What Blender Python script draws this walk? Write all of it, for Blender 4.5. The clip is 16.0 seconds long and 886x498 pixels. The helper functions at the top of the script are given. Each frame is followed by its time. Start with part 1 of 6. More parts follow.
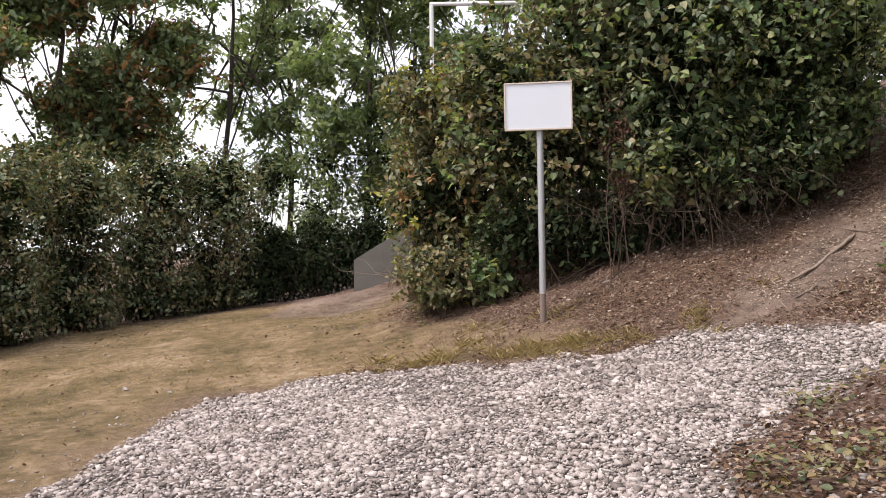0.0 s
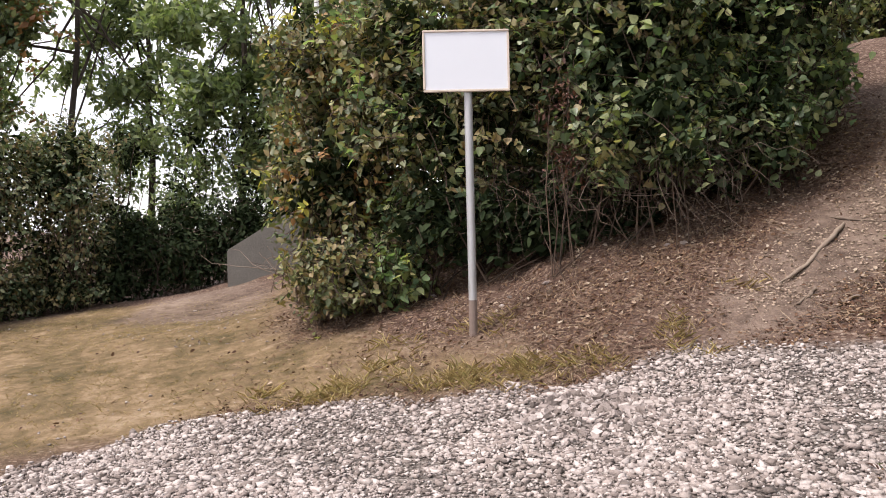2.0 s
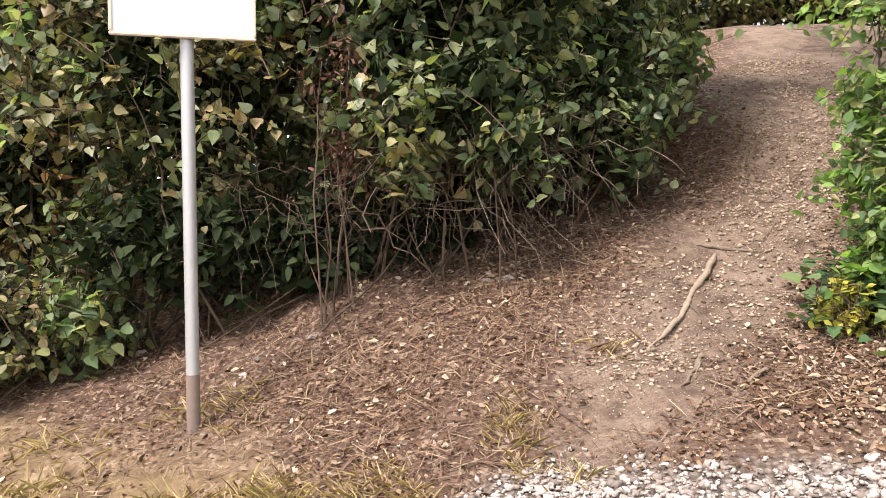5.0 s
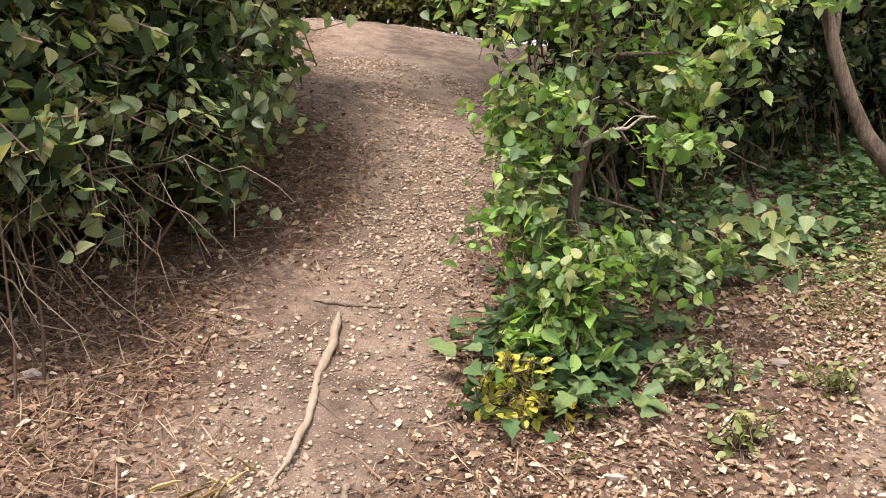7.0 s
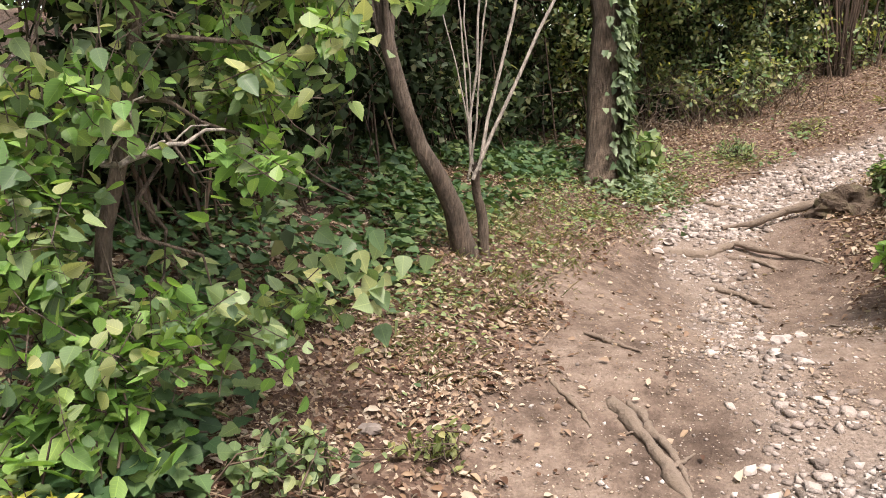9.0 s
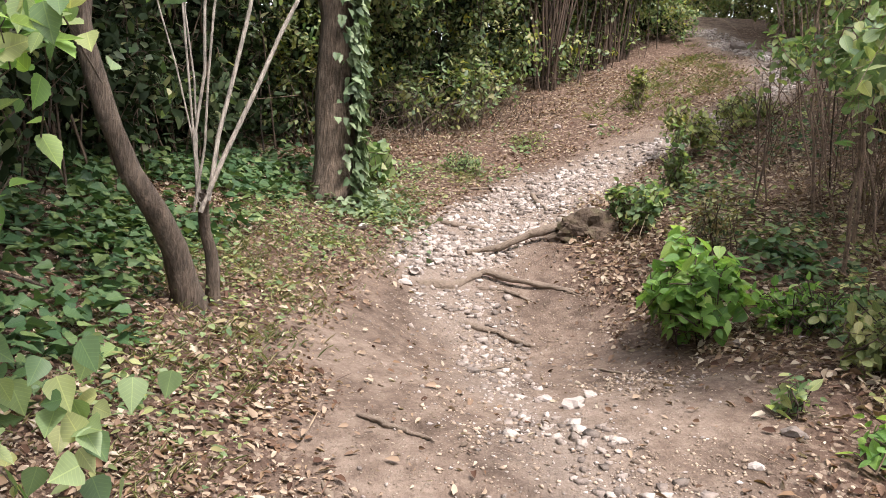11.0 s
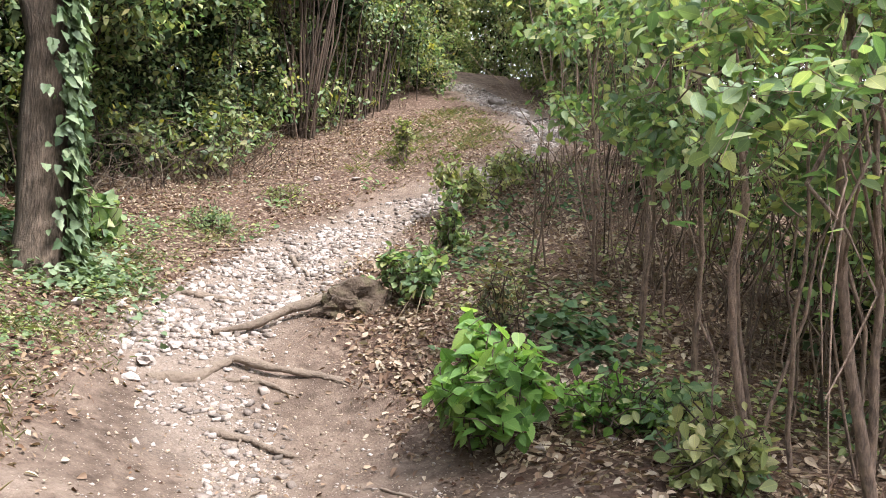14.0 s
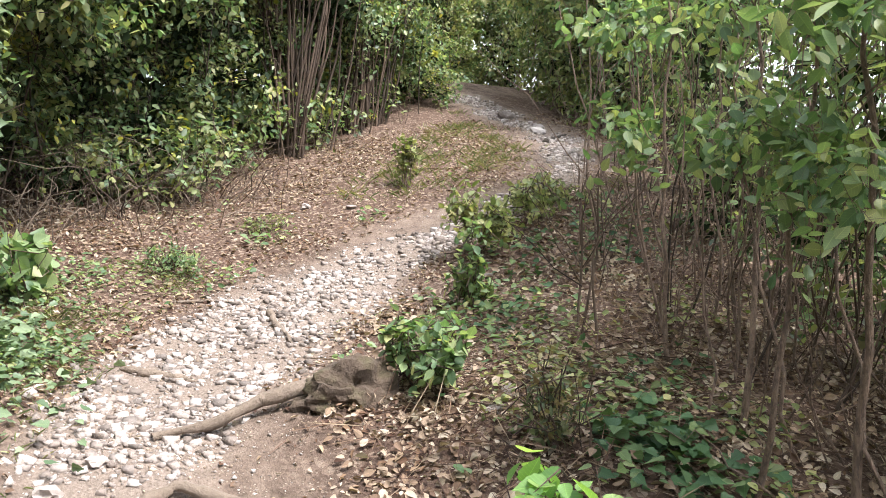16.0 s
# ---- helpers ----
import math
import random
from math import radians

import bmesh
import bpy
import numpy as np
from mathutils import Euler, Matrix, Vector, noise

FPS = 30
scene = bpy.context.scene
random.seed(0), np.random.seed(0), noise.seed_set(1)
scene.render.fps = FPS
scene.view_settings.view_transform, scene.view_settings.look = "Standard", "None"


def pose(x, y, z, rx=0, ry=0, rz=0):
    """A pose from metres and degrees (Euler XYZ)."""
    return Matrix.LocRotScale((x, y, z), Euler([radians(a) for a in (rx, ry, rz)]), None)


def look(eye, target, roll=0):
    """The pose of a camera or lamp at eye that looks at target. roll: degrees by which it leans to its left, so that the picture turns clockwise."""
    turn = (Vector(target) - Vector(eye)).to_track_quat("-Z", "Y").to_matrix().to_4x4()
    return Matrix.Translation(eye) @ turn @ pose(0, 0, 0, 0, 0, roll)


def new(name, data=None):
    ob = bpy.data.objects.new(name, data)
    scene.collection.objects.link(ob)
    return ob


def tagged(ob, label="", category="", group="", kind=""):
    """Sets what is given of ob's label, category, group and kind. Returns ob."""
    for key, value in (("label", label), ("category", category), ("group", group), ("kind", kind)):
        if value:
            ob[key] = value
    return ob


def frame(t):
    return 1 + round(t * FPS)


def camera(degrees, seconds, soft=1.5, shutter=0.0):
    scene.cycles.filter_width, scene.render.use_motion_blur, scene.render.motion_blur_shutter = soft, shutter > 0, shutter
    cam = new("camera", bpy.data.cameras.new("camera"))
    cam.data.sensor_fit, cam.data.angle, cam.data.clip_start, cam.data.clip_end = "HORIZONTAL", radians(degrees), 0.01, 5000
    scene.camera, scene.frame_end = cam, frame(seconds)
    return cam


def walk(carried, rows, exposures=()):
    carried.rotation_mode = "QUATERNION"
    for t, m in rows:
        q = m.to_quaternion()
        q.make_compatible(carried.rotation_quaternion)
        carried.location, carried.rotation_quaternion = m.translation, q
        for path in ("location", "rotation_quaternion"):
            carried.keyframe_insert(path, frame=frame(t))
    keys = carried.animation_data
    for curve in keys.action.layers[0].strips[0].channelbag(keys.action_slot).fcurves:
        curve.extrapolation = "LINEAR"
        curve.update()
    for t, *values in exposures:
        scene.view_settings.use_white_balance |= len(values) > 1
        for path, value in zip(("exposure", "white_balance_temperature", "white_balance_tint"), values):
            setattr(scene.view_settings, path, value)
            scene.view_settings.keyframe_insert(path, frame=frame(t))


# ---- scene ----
cam = camera(55.1, 16.0, 0.3)
PATH = [
    (0, (0.363, 0.302, 1.912), (0.293, 2.301, 1.909), -0.5),
    (0.5, (0.291, 0.705, 1.902), (0.248, 2.704, 1.901), -0.6),
    (1, (0.247, 1.128, 1.964), (0.258, 3.128, 1.958), -0.6),
    (1.5, (0.168, 1.549, 2.02), (0.282, 3.545, 1.995), -0.8),
    (2, (0.138, 1.993, 2.017), (0.354, 3.981, 1.963), -0.8),
    (2.5, (0.089, 2.398, 2.046), (0.335, 4.381, 1.954), -0.8),
    (3, (0.069, 2.797, 2.131), (0.334, 4.776, 2.01), -0.9),
    (3.2, (0.089, 2.934, 2.149), (0.361, 4.911, 2.023), -0.9),
    (5.3, (0.749, 4.249, 2.2), (1.606, 6.055, 2.134), 0.1),
    (5.5, (0.792, 4.392, 2.211), (1.748, 6.148, 2.142), 0.0),
    (6, (0.942, 4.702, 2.278), (2.13, 6.309, 2.206), -0.0),
    (6.5, (1.147, 4.997, 2.358), (2.485, 6.481, 2.276), -0.1),
    (7, (1.329, 5.286, 2.409), (2.871, 6.555, 2.314), -0.0),
    (7.1, (1.363, 5.335, 2.427), (2.942, 6.559, 2.331), -0.1),
    (7.5, (1.533, 5.447, 2.452), (3.212, 6.528, 2.345), -0.0),
    (8, (1.731, 5.568, 2.515), (3.498, 6.498, 2.401), -0.0),
    (8.3, (1.785, 5.645, 2.531), (3.638, 6.388, 2.419), 0.7),
    (8.4, (1.83, 5.674, 2.53), (3.716, 6.329, 2.41), 0.3),
    (8.5, (1.871, 5.707, 2.546), (3.787, 6.268, 2.422), 0.3),
    (8.9, (1.99, 5.786, 2.568), (3.964, 6.08, 2.446), 0.4),
    (9, (2.041, 5.802, 2.573), (4.022, 6.046, 2.443), 0.4),
    (9.2, (2.135, 5.829, 2.576), (4.124, 5.998, 2.444), 0.5),
    (11.3, (2.923, 6.041, 2.79), (4.839, 5.485, 2.654), 1.1),
    (11.5, (2.942, 6.042, 2.808), (4.839, 5.425, 2.673), 1.1),
    (12, (2.972, 6.074, 2.839), (4.813, 5.302, 2.708), 1.2),
    (12.5, (3.024, 6.1, 2.849), (4.825, 5.235, 2.758), 1.4),
    (13, (3.142, 6.06, 2.849), (4.909, 5.126, 2.8), 1.4),
    (13.5, (3.371, 5.901, 2.878), (5.116, 4.924, 2.853), 1.3),
    (14, (3.683, 5.786, 2.883), (5.419, 4.795, 2.866), 1.4),
    (14.5, (4.018, 5.687, 2.953), (5.749, 4.686, 2.937), 1.4),
    (15, (4.34, 5.529, 2.993), (6.069, 4.524, 2.981), 1.4),
    (15.5, (4.623, 5.407, 3.023), (6.351, 4.401, 3.018), 1.5),
    (16, (4.908, 5.257, 3.124), (6.638, 4.255, 3.134), 1.5),
]
EXPOSURES = [(0.0, 0.58, 6550, 18), (2.0, 0.71, 6600, 18), (3.2, 0.86, 6700, 17), (5.5, 1.47, 6950, 16), (8.0, 1.42, 7000, 17), (9.2, 1.29, 6850, 15), (11.5, 1.41, 6450, 14), (13.5, 1.65, 6250, 12), (16.0, 1.8, 6150, 10)]
walk(cam, [(t, look(eye, target, roll)) for t, eye, target, roll in PATH], EXPOSURES)

# ---- world and sun: a bright, thinly overcast day ----
world = bpy.data.worlds.new("world")
scene.world = world
world.use_nodes = True
wt = world.node_tree
wt.nodes.clear()
w_sky = wt.nodes.new("ShaderNodeTexSky")
w_sky.sky_type = "NISHITA"
w_sky.sun_disc = False
w_sky.sun_elevation, w_sky.sun_rotation = radians(58), radians(248)
w_dim = wt.nodes.new("ShaderNodeMix")
w_dim.data_type, w_dim.blend_type = "RGBA", "MULTIPLY"
w_dim.inputs[0].default_value = 1.0
w_dim.inputs[7].default_value = (0.12, 0.12, 0.12, 1)
w_noise = wt.nodes.new("ShaderNodeTexNoise")
w_noise.inputs["Scale"].default_value, w_noise.inputs["Detail"].default_value = 2.2, 6
w_ramp = wt.nodes.new("ShaderNodeValToRGB")
w_ramp.color_ramp.elements[0].position, w_ramp.color_ramp.elements[0].color = 0.36, (0.5, 0.5, 0.5, 1)
w_ramp.color_ramp.elements[1].position, w_ramp.color_ramp.elements[1].color = 0.60, (1, 1, 1, 1)
w_mix = wt.nodes.new("ShaderNodeMix")
w_mix.data_type = "RGBA"
w_mix.inputs[7].default_value = (0.98, 1.0, 1.03, 1)
w_back = wt.nodes.new("ShaderNodeBackground")
w_back.inputs["Strength"].default_value = 1.08
w_out = wt.nodes.new("ShaderNodeOutputWorld")
wt.links.new(w_sky.outputs[0], w_dim.inputs[6])
wt.links.new(w_dim.outputs[2], w_mix.inputs[6])
wt.links.new(w_noise.outputs["Fac"], w_ramp.inputs[0])
wt.links.new(w_ramp.outputs[0], w_mix.inputs[0])
wt.links.new(w_mix.outputs[2], w_back.inputs[0])
wt.links.new(w_back.outputs[0], w_out.inputs[0])

sun_data = bpy.data.lights.new("sun", "SUN")
sun_data.energy, sun_data.angle, sun_data.color = 3.4, radians(16), (1.0, 0.95, 0.88)
sun = new("sun", sun_data)
SUN_AZ, SUN_EL = radians(248), radians(58)
sun.matrix_world = look((0, 0, 30), (-math.sin(SUN_AZ) * math.cos(SUN_EL), -math.cos(SUN_AZ) * math.cos(SUN_EL), 30 - math.sin(SUN_EL)))

# ---- small numeric helpers ----
rng = np.random.default_rng(7)


def unit(v):
    return v / np.maximum(np.linalg.norm(v, axis=-1, keepdims=True), 1e-9)


def vnoise(x, y, cell, seed=0):
    """Smooth value noise in -1..1 on a lattice of that cell."""
    u, v = np.asarray(x, float) / cell, np.asarray(y, float) / cell
    i, j = np.floor(u).astype(np.int64), np.floor(v).astype(np.int64)
    f, g = u - i, v - j
    f, g = f * f * (3 - 2 * f), g * g * (3 - 2 * g)

    def corner(a, b):
        n = (a * 374761393 + b * 668265263 + seed * 2246822519) & 0xFFFFFFFF
        n = ((n ^ (n >> 13)) * 1274126177) & 0xFFFFFFFF
        return ((n ^ (n >> 16)) & 0xFFFF) / 32767.5 - 1

    top = corner(i, j) * (1 - f) + corner(i + 1, j) * f
    low = corner(i, j + 1) * (1 - f) + corner(i + 1, j + 1) * f
    return top * (1 - g) + low * g


# ---- the lie of the land: a coarse lattice of heights, smoothly interpolated ----
LAND_X, LAND_Y, LAND_STEP = -6.0, -2.0, 3.0
LAND = np.array([
    -0.56, -0.28, -0.05, 0.10, 0.22, 0.42, 0.52, 0.47, 0.39,
    -0.49, -0.08, 0.25, 0.42, 0.46, 0.65, 0.76, 0.75, 0.67,
    -0.37, 0.09, 0.43, 0.75, 0.72, 0.78, 0.91, 0.95, 0.96,
    -0.12, 0.11, 0.45, 0.90, 0.78, 1.29, 1.61, 1.50, 1.42,
    0.56, 0.28, 1.00, 1.27, 1.09, 2.79, 3.44, 2.95, 2.35,
    2.16, 2.00, 2.30, 1.90, 2.19, 3.63, 4.53, 4.16, 3.50,
    3.90, 3.97, 3.15, 2.22, 2.83, 4.14, 4.64, 4.63, 4.50,
    4.68, 4.47, 4.01, 3.04, 3.47, 4.43, 4.86, 5.08, 5.28,
    5.67, 5.14, 4.58, 4.17, 4.44, 4.91, 5.29, 5.59, 5.88,
    6.99, 6.22, 5.43, 5.23, 5.52, 5.75, 5.92, 6.13, 6.38,
    8.36, 7.45, 6.64, 6.36, 6.47, 6.57, 6.62, 6.71, 6.83,
]).reshape(11, 9)
MOUNDS = [(2.5, 8, 0.9, 0.172), (5.0, 8.8, 0.9, 0.139), (4.4, 8.3, 0.8, 0.068), (7.1, 4.6, 0.8, -0.329), (8, 3.2, 0.8, 0.171),
          (5.3, 3.7, 1.0, 0.2), (7.4, 11.5, 1.2, 0.113), (0, 7, 1.0, -0.059), (-0.8, 12, 1.0, -0.224), (9, 4, 1.0, -0.114), (8.42, 3.95, 0.18, 0.08), (4.6, 6.5, 0.9, -0.048)]


def spline_weights(u, n):
    i = np.clip(np.floor(u).astype(int), 0, n - 4)
    f = u - i
    return i, np.stack([(1 - f) ** 3, 3 * f**3 - 6 * f**2 + 4, -3 * f**3 + 3 * f**2 + 3 * f + 1, f**3], -1) / 6


def land(x, y):
    """Height of the bare ground."""
    x, y = np.atleast_1d(np.asarray(x, float)), np.atleast_1d(np.asarray(y, float))
    i, a = spline_weights(np.clip((x - LAND_X) / LAND_STEP, 0, 7.999), 11)
    j, b = spline_weights(np.clip((y - LAND_Y) / LAND_STEP, 0, 5.999), 9)
    z = sum(LAND[i + p, j + q] * a[:, p] * b[:, q] for p in range(4) for q in range(4))
    for mx, my, s, k in MOUNDS:
        z = z + k * np.exp(-((x - mx) ** 2 + (y - my) ** 2) / (2 * s * s))
    return z


def along(x, y, line):
    """Distance to a polyline of (x, y, half width), less the half width there: under 0 inside."""
    best = np.full(np.shape(x), 1e9)
    for (ax, ay, aw), (bx, by, bw) in zip(line[:-1], line[1:]):
        dx, dy = bx - ax, by - ay
        t = np.clip(((x - ax) * dx + (y - ay) * dy) / (dx * dx + dy * dy), 0, 1)
        best = np.minimum(best, np.hypot(x - ax - t * dx, y - ay - t * dy) - (aw + t * (bw - aw)))
    return best


def inside(x, y, poly):
    """Signed distance to a polygon's edge: under 0 inside."""
    best, odd = np.full(np.shape(x), 1e9), np.zeros(np.shape(x), bool)
    for (ax, ay), (bx, by) in zip(poly, poly[1:] + poly[:1]):
        dx, dy = bx - ax, by - ay
        t = np.clip(((x - ax) * dx + (y - ay) * dy) / (dx * dx + dy * dy), 0, 1)
        best = np.minimum(best, np.hypot(x - ax - t * dx, y - ay - t * dy))
        if dy:
            odd ^= ((ay > y) != (by > y)) & (x < dx * (y - ay) / dy + ax)
    return np.where(odd, -best, best)


GRAVEL = [(-1.65, 6.83), (-0.9, 7.3), (-0.05, 7.25), (0.6, 7.0), (1.45, 6.74), (2.1, 6.72), (2.5, 6.6), (2.9, 6.3), (3.4, 5.9), (4.0, 5.35), (4.75, 5.0), (4.8, 4.4), (3.6, 4.6), (2.6, 4.95), (2.0, 4.72), (1.44, 4.0), (1.25, 3.5), (1.1, 0), (1.1, -6), (-3, -6), (-2.6, 0), (-1.95, 3.6), (-1.6, 4.6)]
LAWN = [(-14, 2), (-2.2, 3.6), (-1.65, 4.6), (-1.7, 6.83), (-0.28, 7.25), (1.5, 6.8), (0.5, 8.0), (-0.4, 9.2), (-0.5, 12.6), (-1.9, 13.2), (-3.1, 13.8), (-5.0, 12.8), (-5.6, 10.6), (-14, 9)]
PAD = [(-2.7, 12.2), (-0.87, 10.7), (-0.8, 12.9), (-1.3, 13.9), (-2.4, 13.7)]
SIDE_TRAIL = [(2.45, 6.75, 0.2), (2.75, 6.95, 0.3), (3.0, 7.15, 0.34), (3.25, 7.34, 0.38), (3.5, 7.5, 0.42), (3.7, 7.65, 0.37), (4.05, 7.73, 0.33), (4.43, 7.93, 0.42), (4.8, 8.27, 0.42), (5.5, 8.95, 0.55), (6.8, 9.9, 0.95), (8.6, 11.6, 1.2), (10, 14, 1.3)]
TRAIL = [(3.5, 5.6, 0.35), (4.4, 5.35, 0.66), (5.6, 5.1, 0.85), (6.8, 4.8, 0.86), (7.7, 4.7, 0.72), (8.8, 4.4, 0.52), (9.7, 3.65, 0.48), (10.3, 2.7, 0.42), (10.75, 2.0, 0.38), (10.98, 1.3, 0.3), (11.22, 0.6, 0.28), (11.6, -0.05, 0.36), (12.6, -0.7, 0.43), (13.9, -1.25, 0.48), (15.4, -1.55, 0.36), (16.8, -1.8, 0.4), (19, -4, 0.6), (21, -7, 0.7)]
SCREE = [(4.2, 4.75, 0.5), (5.2, 5.0, 0.22), (6.2, 4.95, 0.16), (7.2, 4.82, 0.17), (7.8, 4.8, 0.22), (8.3, 4.72, 0.34), (8.9, 4.47, 0.4), (9.44, 3.97, 0.48), (9.8, 3.5, 0.48), (10.1, 2.88, 0.36), (10.36, 2.42, 0.25), (10.55, 1.85, 0.15), (10.7, 1.35, 0.1), (11.05, 0.55, 0.1), (11.65, -0.1, 0.14), (13, -0.95, 0.2), (15, -1.5, 0.18), (16.5, -1.75, 0.2)]


def soft(d, width):
    return np.clip(0.5 - d / width, 0, 1)


def zones(x, y):
    """Shares of gravel, dry lawn, bare dirt and scree on the ground."""
    wob = 0.10 * vnoise(x, y, 0.5, 1) + 0.06 * vnoise(x, y, 0.17, 2)
    gravel = soft(inside(x, y, GRAVEL) + wob, 0.18)
    lawn = soft(inside(x, y, LAWN) + 2 * wob, 0.7)
    dirt = np.maximum(soft(along(x, y, SIDE_TRAIL) + wob, 0.35), soft(along(x, y, TRAIL) + 1.4 * wob, 0.35))
    dirt = np.maximum(dirt, 0.8 * soft(inside(x, y, PAD) + wob, 0.3))
    scree = soft(along(x, y, SCREE) + wob, 0.2)
    return gravel, lawn, dirt, scree


def ground_z(x, y):
    x, y = np.atleast_1d(np.asarray(x, float)), np.atleast_1d(np.asarray(y, float))
    rough = 0.022 * vnoise(x, y, 0.45, 3) + 0.011 * vnoise(x, y, 0.16, 4)
    return land(x, y) + rough


def gz(x, y):
    return float(ground_z(x, y)[0])


# ---- materials ----
def base_material(name):
    m = bpy.data.materials.new(name)
    m.use_nodes = True
    t = m.node_tree
    return m, t, t.nodes["Principled BSDF"]


def ramp_node(t, colours):
    r = t.nodes.new("ShaderNodeValToRGB")
    e = r.color_ramp.elements
    while len(e) < len(colours):
        e.new(0.5)
    for n, (el, c) in enumerate(zip(e, colours)):
        el.position = n / max(1, len(colours) - 1)
        el.color = (*c, 1)
    return r


def noise_node(t, scale, detail=4, rough=0.6):
    n = t.nodes.new("ShaderNodeTexNoise")
    n.inputs["Scale"].default_value, n.inputs["Detail"].default_value, n.inputs["Roughness"].default_value = scale, detail, rough
    c = t.nodes.new("ShaderNodeTexCoord")
    t.links.new(c.outputs["Object"], n.inputs["Vector"])
    return n


def mix_node(t, fac, a, b, blend="MIX"):
    m = t.nodes.new("ShaderNodeMix")
    m.data_type, m.blend_type = "RGBA", blend
    for value, slot in ((fac, 0), (a, 6), (b, 7)):
        if isinstance(value, bpy.types.NodeSocket):
            t.links.new(value, m.inputs[slot])
        elif slot:
            m.inputs[slot].default_value = (*value, 1)
        else:
            m.inputs[slot].default_value = value
    return m.outputs[2]


def bump_link(t, p, height, strength, distance):
    b = t.nodes.new("ShaderNodeBump")
    b.inputs["Strength"].default_value, b.inputs["Distance"].default_value = strength, distance
    t.links.new(height, b.inputs["Height"])
    t.links.new(b.outputs[0], p.inputs["Normal"])


def leaf_material(name, colours, gloss=0.45, through_light=0.3, sheen=0.75):
    """Leaf blades: each blade its own tint, blotches within it, and light that shines through."""
    m, t, p = base_material(name)
    g = t.nodes.new("ShaderNodeNewGeometry")
    r = ramp_node(t, colours)
    t.links.new(g.outputs["Random Per Island"], r.inputs[0])
    n = noise_node(t, 14, 3)
    dull = ramp_node(t, [(0.62, 0.62, 0.58), (1.2, 1.18, 1.1)])
    t.links.new(n.outputs["Fac"], dull.inputs[0])
    col = mix_node(t, 1.0, r.outputs[0], dull.outputs[0], "MULTIPLY")
    at = t.nodes.new("ShaderNodeAttribute")
    at.attribute_name = "blade"
    axes = t.nodes.new("ShaderNodeSeparateXYZ")
    t.links.new(at.outputs["Vector"], axes.inputs[0])

    def calc(kind, a, b, c=0.0):
        m_ = t.nodes.new("ShaderNodeMath")
        m_.operation = kind
        for slot, value in enumerate((a, b, c)):
            if isinstance(value, bpy.types.NodeSocket):
                t.links.new(value, m_.inputs[slot])
            else:
                m_.inputs[slot].default_value = value
        return m_.outputs[0]

    across = calc("ABSOLUTE", axes.outputs[1], 0.0)
    rib = calc("LESS_THAN", across, 0.014)
    side_vein = calc("LESS_THAN", calc("FRACT", calc("MULTIPLY", calc("SUBTRACT", axes.outputs[0], calc("MULTIPLY", across, 0.7)), 8.0), 0.0), 0.13)
    veins = calc("MULTIPLY", calc("MAXIMUM", rib, calc("MULTIPLY", side_vein, 0.5)), axes.outputs[2])
    col = mix_node(t, calc("MULTIPLY", veins, 0.55), col, mix_node(t, 1.0, col, (1.7, 1.6, 1.35), "MULTIPLY"))
    t.links.new(col, p.inputs["Base Color"])
    bump_link(t, p, calc("MULTIPLY_ADD", n.outputs["Fac"], 0.6, calc("MULTIPLY", veins, -0.5)), 0.5, 0.006)
    p.inputs["Roughness"].default_value = gloss + 0.08
    p.inputs["Specular IOR Level"].default_value = 0.7 * sheen
    tr = t.nodes.new("ShaderNodeBsdfTranslucent")
    warm = mix_node(t, 1.0, col, (1.12, 1.2, 0.62), "MULTIPLY")
    t.links.new(warm, tr.inputs[0])
    mx = t.nodes.new("ShaderNodeMixShader")
    mx.inputs[0].default_value = through_light
    t.links.new(p.outputs[0], mx.inputs[1])
    t.links.new(tr.outputs[0], mx.inputs[2])
    t.links.new(mx.outputs[0], t.nodes["Material Output"].inputs[0])
    return m


